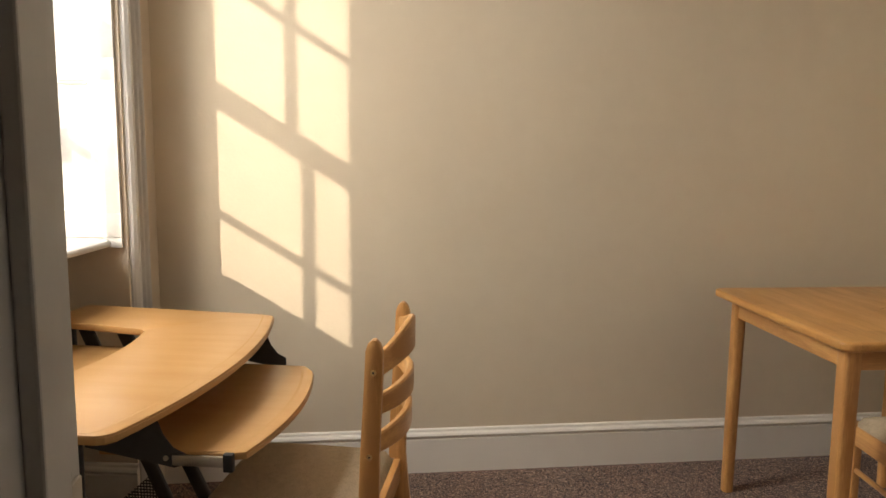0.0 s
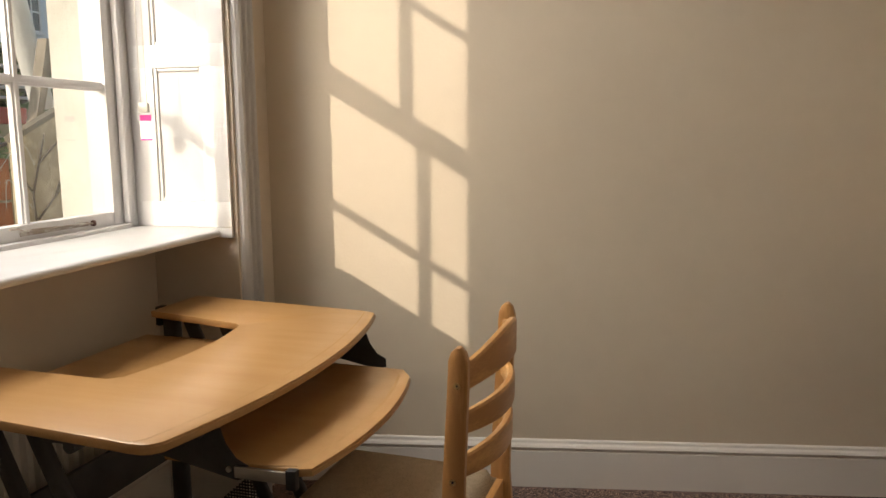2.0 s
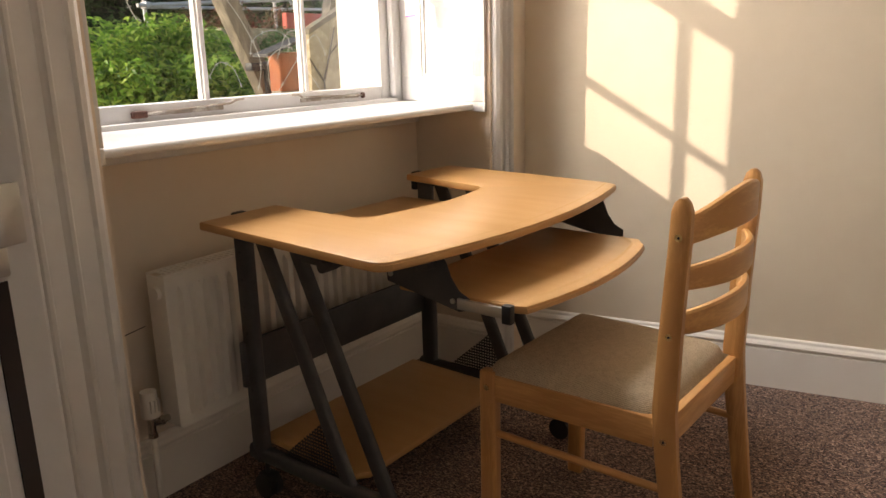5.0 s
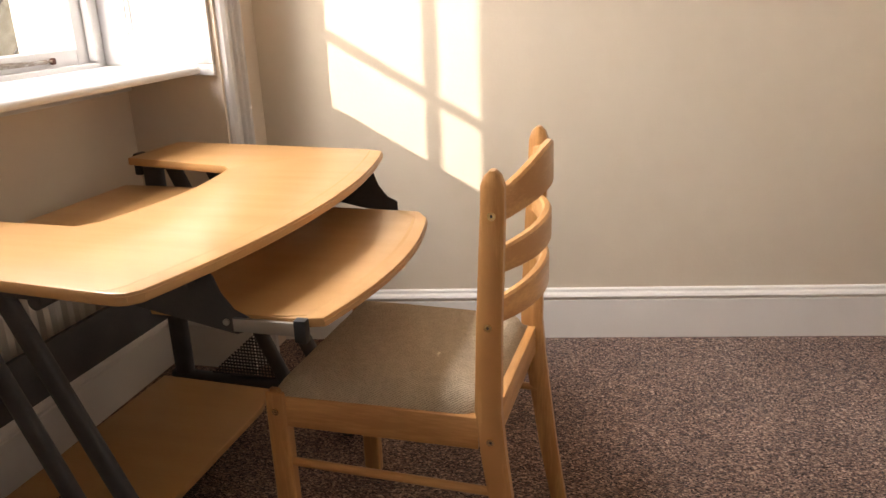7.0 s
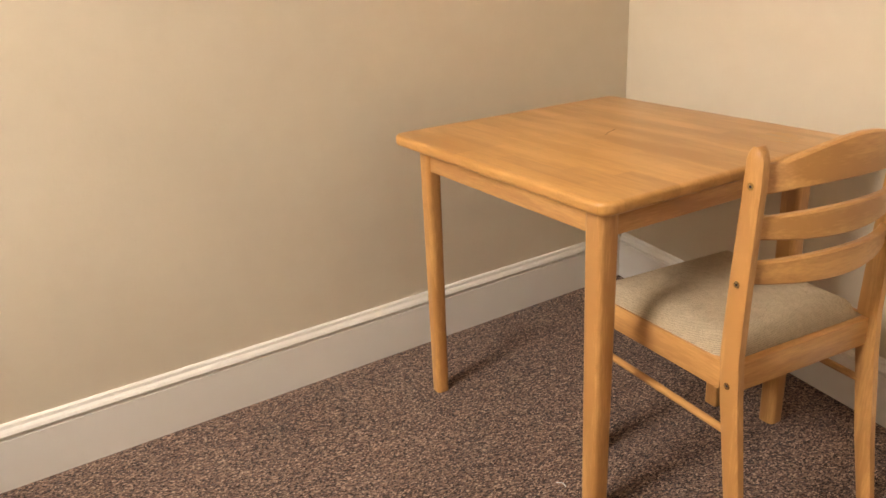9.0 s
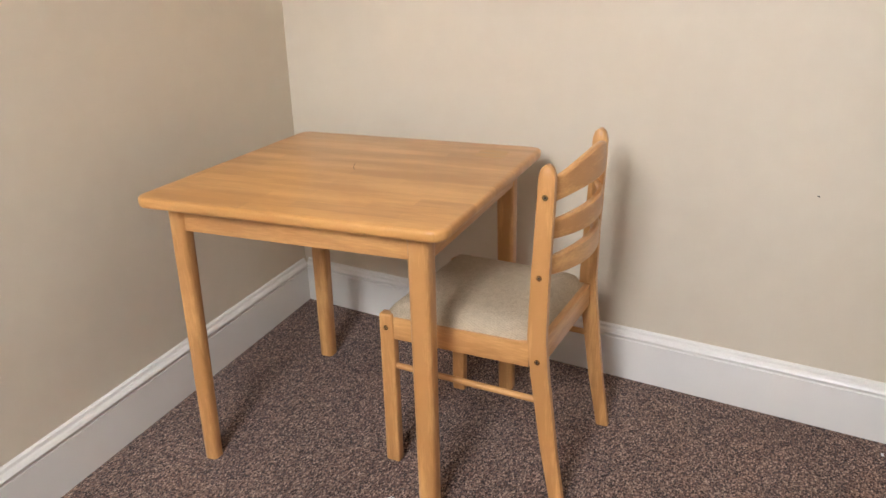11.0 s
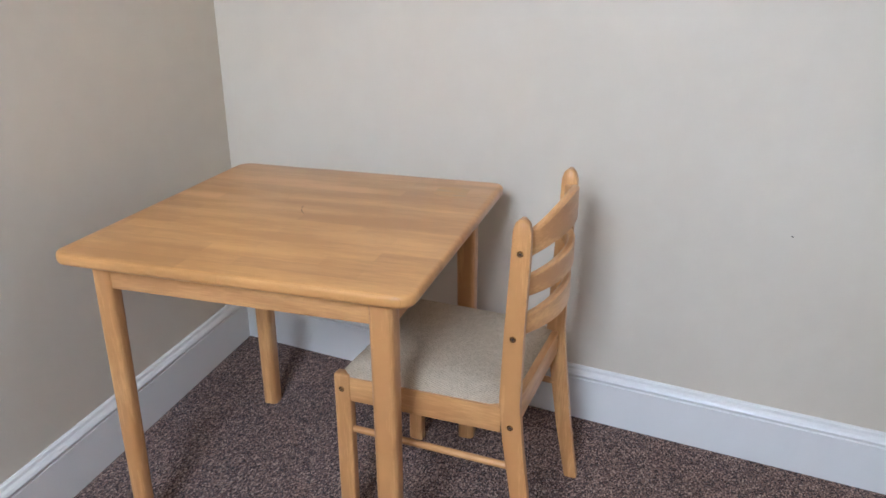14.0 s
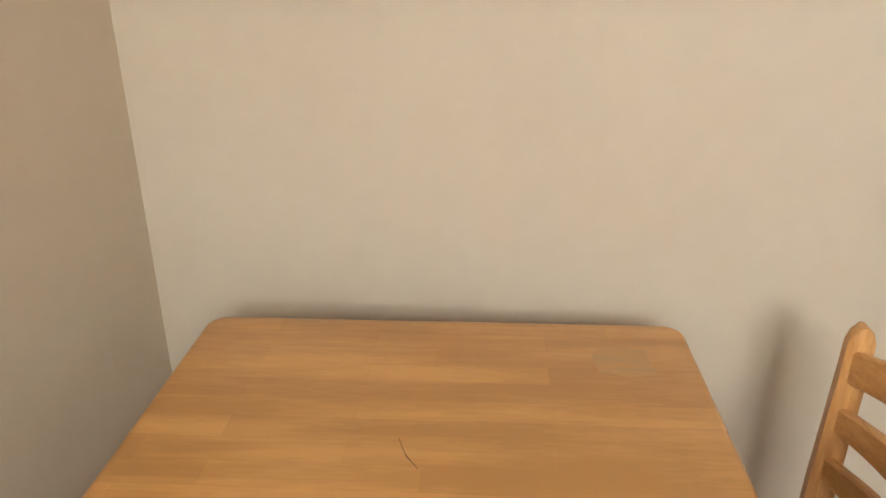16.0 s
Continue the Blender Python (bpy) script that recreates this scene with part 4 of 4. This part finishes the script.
def leaves(rng, blobs, count, size, squash=1.0):
    """Small folded leaves on the outside of lumpy clumps: (x, y, z, radius) each."""
    w = np.array([b[3] ** 2 for b in blobs]); w = w / w.sum()
    verts, faces = [], []
    pick = rng.choice(len(blobs), count, p=w)
    for k in pick:
        bx, by, bz, br = blobs[k]
        d = rng.normal(size=3); d /= np.linalg.norm(d)
        rr = br * (0.72 + 0.34 * rng.random())
        c = np.array((bx, by, bz)) + d * rr * np.array((1, 1, squash))
        n = d + rng.normal(size=3) * 0.5 + np.array((0, 0, 0.5)); n /= np.linalg.norm(n)
        a = np.cross(n, rng.normal(size=3)); a /= np.linalg.norm(a)
        b = np.cross(n, a)
        sz = size * (0.6 + 0.8 * rng.random())
        i = len(verts)
        verts += [tuple(c - a * sz), tuple(c + b * sz * 0.45 + n * sz * 0.12), tuple(c + a * sz), tuple(c - b * sz * 0.45 + n * sz * 0.12)]
        faces += [(i, i + 1, i + 2), (i, i + 2, i + 3)]
    me = bpy.data.meshes.new("leaves")
    me.from_pydata(verts, [], faces)
    return me


def shrub(name, label, blobs, count, size, material, root, seed):
    rng = np.random.default_rng(seed)
    t = new(name)
    t.matrix_world = WIN
    tagged(t, label=label, category="bush")
    me = leaves(rng, blobs, count, size)
    me.materials.append(material)
    c = new("crown", me); c.parent = t
    bm = bmesh.new()
    for bx, by, bz, br in blobs[:10]:
        bm_rod(bm, (root[0], root[1], GROUND), (bx, by, bz), 0.03, 7, 0.008)
    part("stem", bm, BARK, t)
    return t


rng = np.random.default_rng(4)
blobs = [(2.9 + 0.5 * rng.random(), -0.35 - 1.15 * rng.random(), 0.55 + 0.62 * rng.random(), 0.17 + 0.10 * rng.random()) for _ in range(34)]
blobs += [(3.0, -0.62, 1.17, 0.11), (3.0, -0.78, 1.25, 0.10), (3.0, -0.90, 1.31, 0.10), (3.0, -1.02, 1.30, 0.10), (3.0, -1.12, 1.22, 0.12), (3.0, -1.28, 1.10, 0.13), (3.1, -0.48, 1.08, 0.12)]
blobs += [(2.6 + 0.35 * rng.random(), -0.3 - 1.1 * rng.random(), 0.62 + 0.45 * rng.random(), 0.05 + 0.07 * rng.random()) for _ in range(60)]
shrub("bush", "bright green leafy bush in sunlight outside the window", blobs, 32000, 0.026, LEAF, (3.2, -0.9), 5)
blobs = [(3.7 + 0.6 * rng.random(), -1.15 - 1.7 * rng.random(), 0.35 + 0.85 * rng.random(), 0.18 + 0.12 * rng.random()) for _ in range(34)]
shrub("bush", "shaded green bush behind the timber prop", blobs, 30000, 0.017, LEAF_DARK, (3.9, -1.8), 6)
blobs = [(4.2 + 0.5 * rng.random(), -2.3 - 1.1 * rng.random(), 1.05 + 0.42 * rng.random(), 0.13 + 0.12 * rng.random()) for _ in range(24)]
shrub("creeper", "reddish autumn creeper over the garden wall", blobs, 16000, 0.017, LEAF_RED, (4.4, -2.8), 7)


def hedge():
    rng = np.random.default_rng(9)
    blobs = [(11 + 3 * rng.random(), -2.0 - 12 * rng.random(), 0.2 + 2.25 * rng.random(), 0.5 + 0.3 * rng.random()) for _ in range(150)]
    blobs += [(12.0, y, z, r) for y, z, r in ((-6.2, 2.75, 0.4), (-6.6, 2.9, 0.3), (-7.3, 2.9, 0.38), (-7.7, 2.85, 0.33), (-8.7, 2.85, 0.36), (-9.6, 3.0, 0.42), (-10.2, 2.85, 0.36), (-10.8, 2.95, 0.33), (-11.4, 2.9, 0.4), (-12.2, 3.0, 0.4), (-5.4, 2.7, 0.4), (-4.7, 2.6, 0.35))]
    blobs += [(11.4 + 1.5 * rng.random(), -4.0 - 9.5 * rng.random(), 2.1 + 0.5 * rng.random(), 0.32 + 0.12 * rng.random()) for _ in range(95)]
    me = leaves(rng, blobs, 60000, 0.075)
    me.materials.append(LEAF_DARK)
    ob = new("hedge", me)
    ob.matrix_world = WIN
    tagged(ob, label="dense dark green hedge across the gardens", category="hedge", kind="stuff")
    # near-black green balls behind the leaves: the hedge's inner shade put into colour
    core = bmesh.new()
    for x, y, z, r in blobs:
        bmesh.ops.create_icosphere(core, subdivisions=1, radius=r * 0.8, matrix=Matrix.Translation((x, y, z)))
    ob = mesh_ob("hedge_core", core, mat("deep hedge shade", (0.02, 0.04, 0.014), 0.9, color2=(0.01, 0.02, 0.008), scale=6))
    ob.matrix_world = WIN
    tagged(ob, label="dark green filler inside the hedge, coloured as its inner shade", category="hedge", kind="stuff")


hedge()

TIMBER = mat("weathered timber", (0.34, 0.29, 0.22), 0.8, color2=(0.19, 0.16, 0.12), scale=6, amount=0.8, stretch=(4, 4, 0.6), bump=0.6, bump_scale=60)
GALV = mat("galvanised tube", (0.62, 0.64, 0.66), 0.45, metal=0.3, color2=(0.45, 0.46, 0.46), scale=10, amount=0.5)
BRICKM = mat("orange-red brick", (0.52, 0.17, 0.07), 0.85, color2=(0.36, 0.11, 0.05), scale=9, amount=0.8, bump=0.6, bump_scale=70)
MORTAR = mat("grey mortar", (0.30, 0.27, 0.23), 0.95)
PEBBLE = mat("pebble-dash render", (0.50, 0.42, 0.29), 0.9, color2=(0.36, 0.30, 0.20), scale=26, amount=0.9, bump=1.0, bump_scale=85)
REDP = mat("red plastic barrier", (0.62, 0.09, 0.06), 0.5)
WIREM = mat("galvanised wire", (0.55, 0.55, 0.52), 0.4, metal=0.5)


def timber_prop():
    t = new("timber_prop")
    t.matrix_world = WIN
    tagged(t, label="weathered slanting timber prop held by a grey bracket", category="timber")
    a, b = Vector((2.2, -0.62, 1.72)), Vector((2.2, -1.25, 0.45))
    m = Matrix.Translation((a + b) / 2) @ (b - a).to_track_quat("Z", "X").to_matrix().to_4x4()
    bm = bm_box(bmesh.new(), -0.058, 0.058, -0.04, 0.04, -0.72, 0.72, 0.006)
    bmesh.ops.transform(bm, matrix=m, verts=bm.verts)
    part("beam", bm, TIMBER, t)
    bm = bm_box(bmesh.new(), 2.10, 2.16, -0.99, -0.83, 1.040, 1.085, 0.01)
    part("bracket", bm, METAL, t, "dark metal bracket")
    bm = bm_box(bmesh.new(), 2.14, 2.24, -1.10, -0.97, GROUND, 1.09, 0.01)
    part("post", bm, METAL, t, "dark steel post")


timber_prop()


def scaffold():
    f = new("scaffold")
    f.matrix_world = WIN
    tagged(f, label="galvanised tube scaffold with couplers in the garden", category="scaffold")
    tubes = [((6, -2.865, GROUND), (6, -2.865, 2.35)), ((6, -4.685, GROUND), (6, -4.685, 2.44)), ((7.2, -5.2, GROUND), (7.2, -5.2, 2.2)), ((6, -6.7, GROUND), (6, -6.7, 2.5)),
             ((5.95, -2.75, 1.985), (5.95, -6.9, 2.12)), ((5.95, -2.75, 1.66), (5.95, -6.9, 1.93)), ((7.2, -4.0, 1.98), (7.2, -7.2, 2.08)), ((7.2, -3.75, 1.74), (7.2, -7.2, 1.80)),
             ((6.05, -4.08, 1.74), (6.05, -4.48, 2.07)), ((6.05, -4.84, 2.07), (6.05, -5.08, 1.66)), ((6, -4.685, 2.05), (7.2, -5.2, 2.02))]
    for a, b in tubes:
        part("tube", bm_rod(bmesh.new(), a, b, 0.021, 10), GALV, f)
    for y, z in ((-2.865, 1.985), (-2.865, 1.665), (-4.685, 2.05), (-4.685, 1.79), (-6.7, 2.12), (-6.7, 1.92)):
        part("coupler", bm_box(bmesh.new(), 5.92, 6.03, y - 0.028, y + 0.028, z - 0.035, z + 0.035, 0.008), GALV, f, "scaffold coupler")


scaffold()
b = mesh_ob("barrier", bm_box(bmesh.new(), 4.0, 4.06, -3.50, -2.95, 1.362, 1.502, 0.01), REDP)
b.matrix_world = WIN
tagged(b, label="red plastic barrier board on the garden wall", category="barrier")
b = mesh_ob("garden_wall", bm_box(bmesh.new(), 4.0, 4.25, -4.2, -2.2, GROUND, 1.360, 0.01), PEBBLE)
b.matrix_world = WIN
tagged(b, label="low rendered garden wall", kind="structure")


def brick_pier():
    p = new("brick_pier")
    p.matrix_world = WIN
    tagged(p, label="orange brick-coloured pier beside the prop, wire above", category="pier")
    part("board", bm_poly(bmesh.new(), [(-0.80, 1.115), (-1.10, 1.205), (-1.10, 1.222), (-0.80, 1.132)], 1.93, 2.05, m=Matrix(((0, 0, 1, 0), (1, 0, 0, 0), (0, 1, 0, 0), (0, 0, 0, 1)))), METAL, p, "dark weathered board", smooth=False)
    part("core", bm_box(bmesh.new(), 1.965, 2.045, -1.125, -0.915, GROUND, 1.135), MORTAR, p, "mortar core", smooth=False)
    me = None
    for k in range(24):
        z = 1.137 - 0.215 - k * 0.225
        if z < GROUND:
            break
        if me is None:
            bm = bm_box(bmesh.new(), -0.048, 0.048, -0.110, 0.110, 0, 0.215, 0.006, 1)
            me = bpy.data.meshes.new("brick"); bm.to_mesh(me); bm.free(); me.materials.append(BRICKM)
        o = new("brick", me)
        o.parent, o.location = p, (2.005 - (0.004 if k % 2 else 0), -1.020 + (0.003 if k % 3 else -0.002), z)


brick_pier()


STONE = mat("brown weathered coping", (0.24, 0.20, 0.15), 0.9, color2=(0.15, 0.13, 0.10), scale=12, amount=0.7, bump=0.5, bump_scale=50)


def buttress():
    p = new("wall_buttress")
    p.matrix_world = WIN
    tagged(p, label="pebble-dashed side wall with sloping stone coping and bare creeper", kind="structure")
    pts = [(-0.795, GROUND), (-0.795, 1.225), (-1.07, 1.35), (-1.90, 1.72), (-1.90, GROUND)]
    yz = Matrix(((0, 0, 1, 0), (1, 0, 0, 0), (0, 1, 0, 0), (0, 0, 0, 1)))
    part("side_wall", bm_poly(bmesh.new(), pts, 1.6, 1.63, m=yz), PEBBLE, p, smooth=False)
    part("coping", bm_poly(bmesh.new(), [(-0.785, 1.222), (-0.785, 1.250), (-1.07, 1.378), (-1.92, 1.76), (-1.92, 1.73), (-1.07, 1.352)], 1.590, 1.64, m=yz), STONE, p, "brown weathered stone coping", smooth=False)
    vines = bmesh.new()
    for a, b in (((-0.90, 0.60), (-0.88, 0.98)), ((-0.88, 0.98), (-0.98, 1.26)), ((-0.88, 0.98), (-0.78, 1.10)), ((-0.90, 0.85), (-1.10, 1.02)), ((-0.93, 1.12), (-1.10, 1.25)), ((-1.02, 0.95), (-1.12, 1.14)), ((-0.89, 0.75), (-0.78, 0.92))):
        bm_rod(vines, (1.59, *a), (1.59, *b), 0.006, 6, 0.004)
    part("vine", vines, BARK, p, "bare creeper stems")
    part("boarding", bm_poly(bmesh.new(), [(-1.10, 1.32), (-1.15, 1.34), (-1.28, 1.75), (-1.22, 1.75)], 1.74, 1.80, m=yz), TIMBER, p, "weathered board", smooth=False)


buttress()
d = mesh_ob("downpipe", bm_rod(bmesh.new(), (1.9, -0.95, 2.9), (1.9, -1.335, 1.40), 0.06, 20), mat("pale grey plastic", (0.62, 0.63, 0.62), 0.4), True)
d.matrix_world = WIN
tagged(d, label="pale grey plastic chute behind the side wall", category="chute")


def barbed_wire():
    w = new("barbed_wire")
    w.matrix_world = WIN
    tagged(w, label="loose loops of rusty barbed wire outside the window", category="wire")
    rng = np.random.default_rng(3)
    loops = ([(1.7, -0.32, 1.43), (1.7, -0.27, 1.62), (1.72, -0.36, 1.70), (1.75, -0.52, 1.71)], [(1.7, -0.32, 1.43), (1.65, -0.40, 1.28), (1.6, -0.45, 1.10), (1.6, -0.42, 0.95)],
             [(1.6, -0.50, 0.98), (1.55, -0.46, 1.10), (1.55, -0.56, 1.16), (1.6, -0.68, 1.15)], [(1.6, -0.56, 0.95), (1.6, -0.72, 1.12), (1.6, -0.84, 1.22), (1.6, -0.92, 1.10)],
             [(1.6, -0.72, 0.92), (1.6, -0.74, 1.05), (1.6, -0.82, 0.98), (1.6, -0.88, 0.90)], [(1.9, -0.84, 1.10), (1.9, -0.93, 1.24), (1.9, -1.06, 1.24), (1.9, -1.12, 1.12)])
    loops += ([(1.9, -0.018, 1.596), (1.9, 0.051, 1.545), (1.9, 0.067, 1.469), (1.9, 0.046, 1.382), (1.9, 0.009, 1.307), (1.9, -0.025, 1.289)],
                    [(1.6, -0.389, 1.118), (1.6, -0.42, 1.2), (1.6, -0.545, 1.243), (1.6, -0.648, 1.201), (1.6, -0.635, 1.13)],
                    [(1.6, -0.125, 1.017), (1.6, -0.197, 1.094), (1.6, -0.279, 1.066), (1.6, -0.324, 0.969)])
    for pts in loops:
        p = [Vector(q) for q in pts]
        path = []
        for i in range(len(p) - 1):
            a, b, c, d = p[max(i - 1, 0)], p[i], p[i + 1], p[min(i + 2, len(p) - 1)]
            for k in range(8):
                t = k / 8
                path.append(0.5 * ((2 * b) + (c - a) * t + (2 * a - 5 * b + 4 * c - d) * t * t + (3 * b - a - 3 * c + d) * t ** 3))
        bm = bmesh.new()
        for a, b in zip(path, path[1:]):
            bm_rod(bm, a, b, 0.0017, 5)
        for a in path[2::5]:
            v = Vector(rng.normal(size=3)).normalized() * 0.012
            bm_rod(bm, a - v, a + v, 0.0012, 4)
            v = Vector(rng.normal(size=3)).normalized() * 0.012
            bm_rod(bm, a - v, a + v, 0.0012, 4)
        part("strand", bm, WIREM, w)


barbed_wire()

# ---- small things at the window ----
PINK = mat("magenta print", (0.75, 0.03, 0.25), 0.5)
CARD = mat("white card", (0.80, 0.80, 0.78), 0.6)
INK = mat("grey print", (0.25, 0.25, 0.26), 0.6)
PLASTIC = mat("clear white plastic", (0.52, 0.49, 0.44), 0.3)
WORN = mat("worn painted iron", (0.52, 0.48, 0.44), 0.5, metal=0.2, color2=(0.26, 0.21, 0.17), scale=25, amount=0.9)


def blind_chain():
    c = new("blind_chain")
    c.matrix_world = WIN
    tagged(c, label="white bead blind chain hanging beside the shutter", category="chain")
    me = None
    for d0, z1 in ((0.268, 1.345), (0.246, 1.345)):
        bm = bmesh.new()
        z = z1
        while z < 2.55:
            bmesh.ops.create_icosphere(bm, subdivisions=1, radius=0.0028, matrix=Matrix.Translation((d0, 0.085, z)))
            z += 0.0062
        bm_rod(bm, (d0, 0.085, z1), (d0, 0.085, 2.55), 0.0007, 5)
        s = part("strand", bm, PLASTIC, c)
        s["kind"] = "stuff"
    part("weight", bm_box(bmesh.new(), 0.240, 0.275, 0.078, 0.092, 1.318, 1.348, 0.004), PLASTIC, c, "clear plastic chain weight")
    part("bracket", bm_box(bmesh.new(), 0.235, 0.280, 0.05, 0.10, 2.54, 2.609, 0.004), PLASTIC, c)


blind_chain()


def safety_tag():
    t = new("safety_tag")
    t.matrix_world = WIN
    tagged(t, label="small white card tag with magenta bands, hanging on the chain", category="tag")
    part("card", bm_box(bmesh.new(), 0.232, 0.274, 0.084, 0.0855, 1.232, 1.312, 0.0005), CARD, t, smooth=False)
    part("band", bm_box(bmesh.new(), 0.2325, 0.2735, 0.0853, 0.0858, 1.293, 1.3115), PINK, t, "magenta heading band", smooth=False)
    part("band", bm_box(bmesh.new(), 0.2325, 0.2735, 0.0853, 0.0858, 1.2325, 1.238), PINK, t, "magenta foot band", smooth=False)
    for i in range(7):
        part("line", bm_box(bmesh.new(), 0.236, 0.270 - 0.004 * (i % 3), 0.0853, 0.0857, 1.247 + i * 0.006, 1.2485 + i * 0.006), INK, t, "unreadable line of print", smooth=False)
    part("tie", bm_rod(bmesh.new(), (0.257, 0.085, 1.31), (0.257, 0.085, 1.322), 0.001, 6), PLASTIC, t)


safety_tag()


def sash_stay(y0, y1, name="sash_handle"):
    s = new(name)
    s.matrix_world = WIN @ Matrix.Translation((-0.028, 0, 0))
    tagged(s, label="thin worn metal stay fixed along the bottom rail of the sash", category="stay")
    bm = bm_box(bmesh.new(), 0.3955, 0.3995, min(y0, y1) + 0.02, max(y0, y1), 0.978, 0.990, 0.001)
    part("plate", bm, WORN, s, "worn painted metal strip")
    e = y1
    sg = 1 if y1 > y0 else -1
    bm = bm_rod(bmesh.new(), (0.390, y0, 0.994), (0.390, e, 0.984), 0.0032, 8)
    part("bar", bm, WORN, s)
    bm = bm_rod(bmesh.new(), (0.390, y0, 0.994), (0.386, y0 - sg * 0.018, 1.002), 0.0032, 8)
    bm_rod(bm, (0.386, y0 - sg * 0.018, 1.002), (0.386, y0 - sg * 0.045, 1.003), 0.0032, 8)
    part("hook", bm, WORN, s, "curved hook end")
    part("pivot", bm_box(bmesh.new(), 0.384, 0.3985, y1 - 0.012 if sg > 0 else y1 - 0.002, y1 + 0.030 if sg > 0 else y1 + 0.010, 0.975, 0.993, 0.004), RUST, s, "rusty pivot block")


sash_stay(0.775, 1.05)
sash_stay(0.50, 0.215)

# a cracked line in the plaster above the radiator, and a scrap of paper under the table
bm = bmesh.new()
pts = [(0.3095, 1.37, 0.437), (0.3095, 1.30, 0.448), (0.3095, 1.22, 0.460), (0.3095, 1.15, 0.468)]
for a, b in zip(pts, pts[1:]):
    bm_rod(bm, a, b, 0.0012, 5)
o = setting("crack", bm, DARK, WIN, label="hairline crack in the painted plaster")
bm = bmesh.new()
for i, (x, y, a) in enumerate(((1.985, 2.440, 20), (1.979, 2.425, 65))):
    bm_box(bm, x - 0.012, x + 0.012, y - 0.0025, y + 0.0025, 0.002, 0.005)
o = mesh_ob("scrap", bm, CARD)
tagged(o, label="small white scrap of paper lying on the carpet under the table", category="scrap")


# a white fleck on the carpet and a small nick in the east wall's paint
fleck = mesh_ob("fleck", bm_box(bmesh.new(), 1.793, 1.803, 0.917, 0.923, 0.001, 0.004), CARD)
tagged(fleck, label="tiny white fleck of paper on the brown carpet", category="scrap")
nick = bm_rod(bmesh.new(), (1.9225, 1.1540, 0.665), (1.9236, 1.1600, 0.667), 0.0014, 6)
setting("trim_nick", nick, DARK, label="small dark nick in the wall paint")

fibre = mesh_ob("fibre", bm_rod(bm_rod(bmesh.new(), (1.204, 2.108, 0.004), (1.214, 2.096, 0.006), 0.0011, 6), (1.214, 2.096, 0.006), (1.213, 2.084, 0.004), 0.0011, 6), CARD)
tagged(fibre, label="tiny white thread lying on the brown carpet", category="scrap")
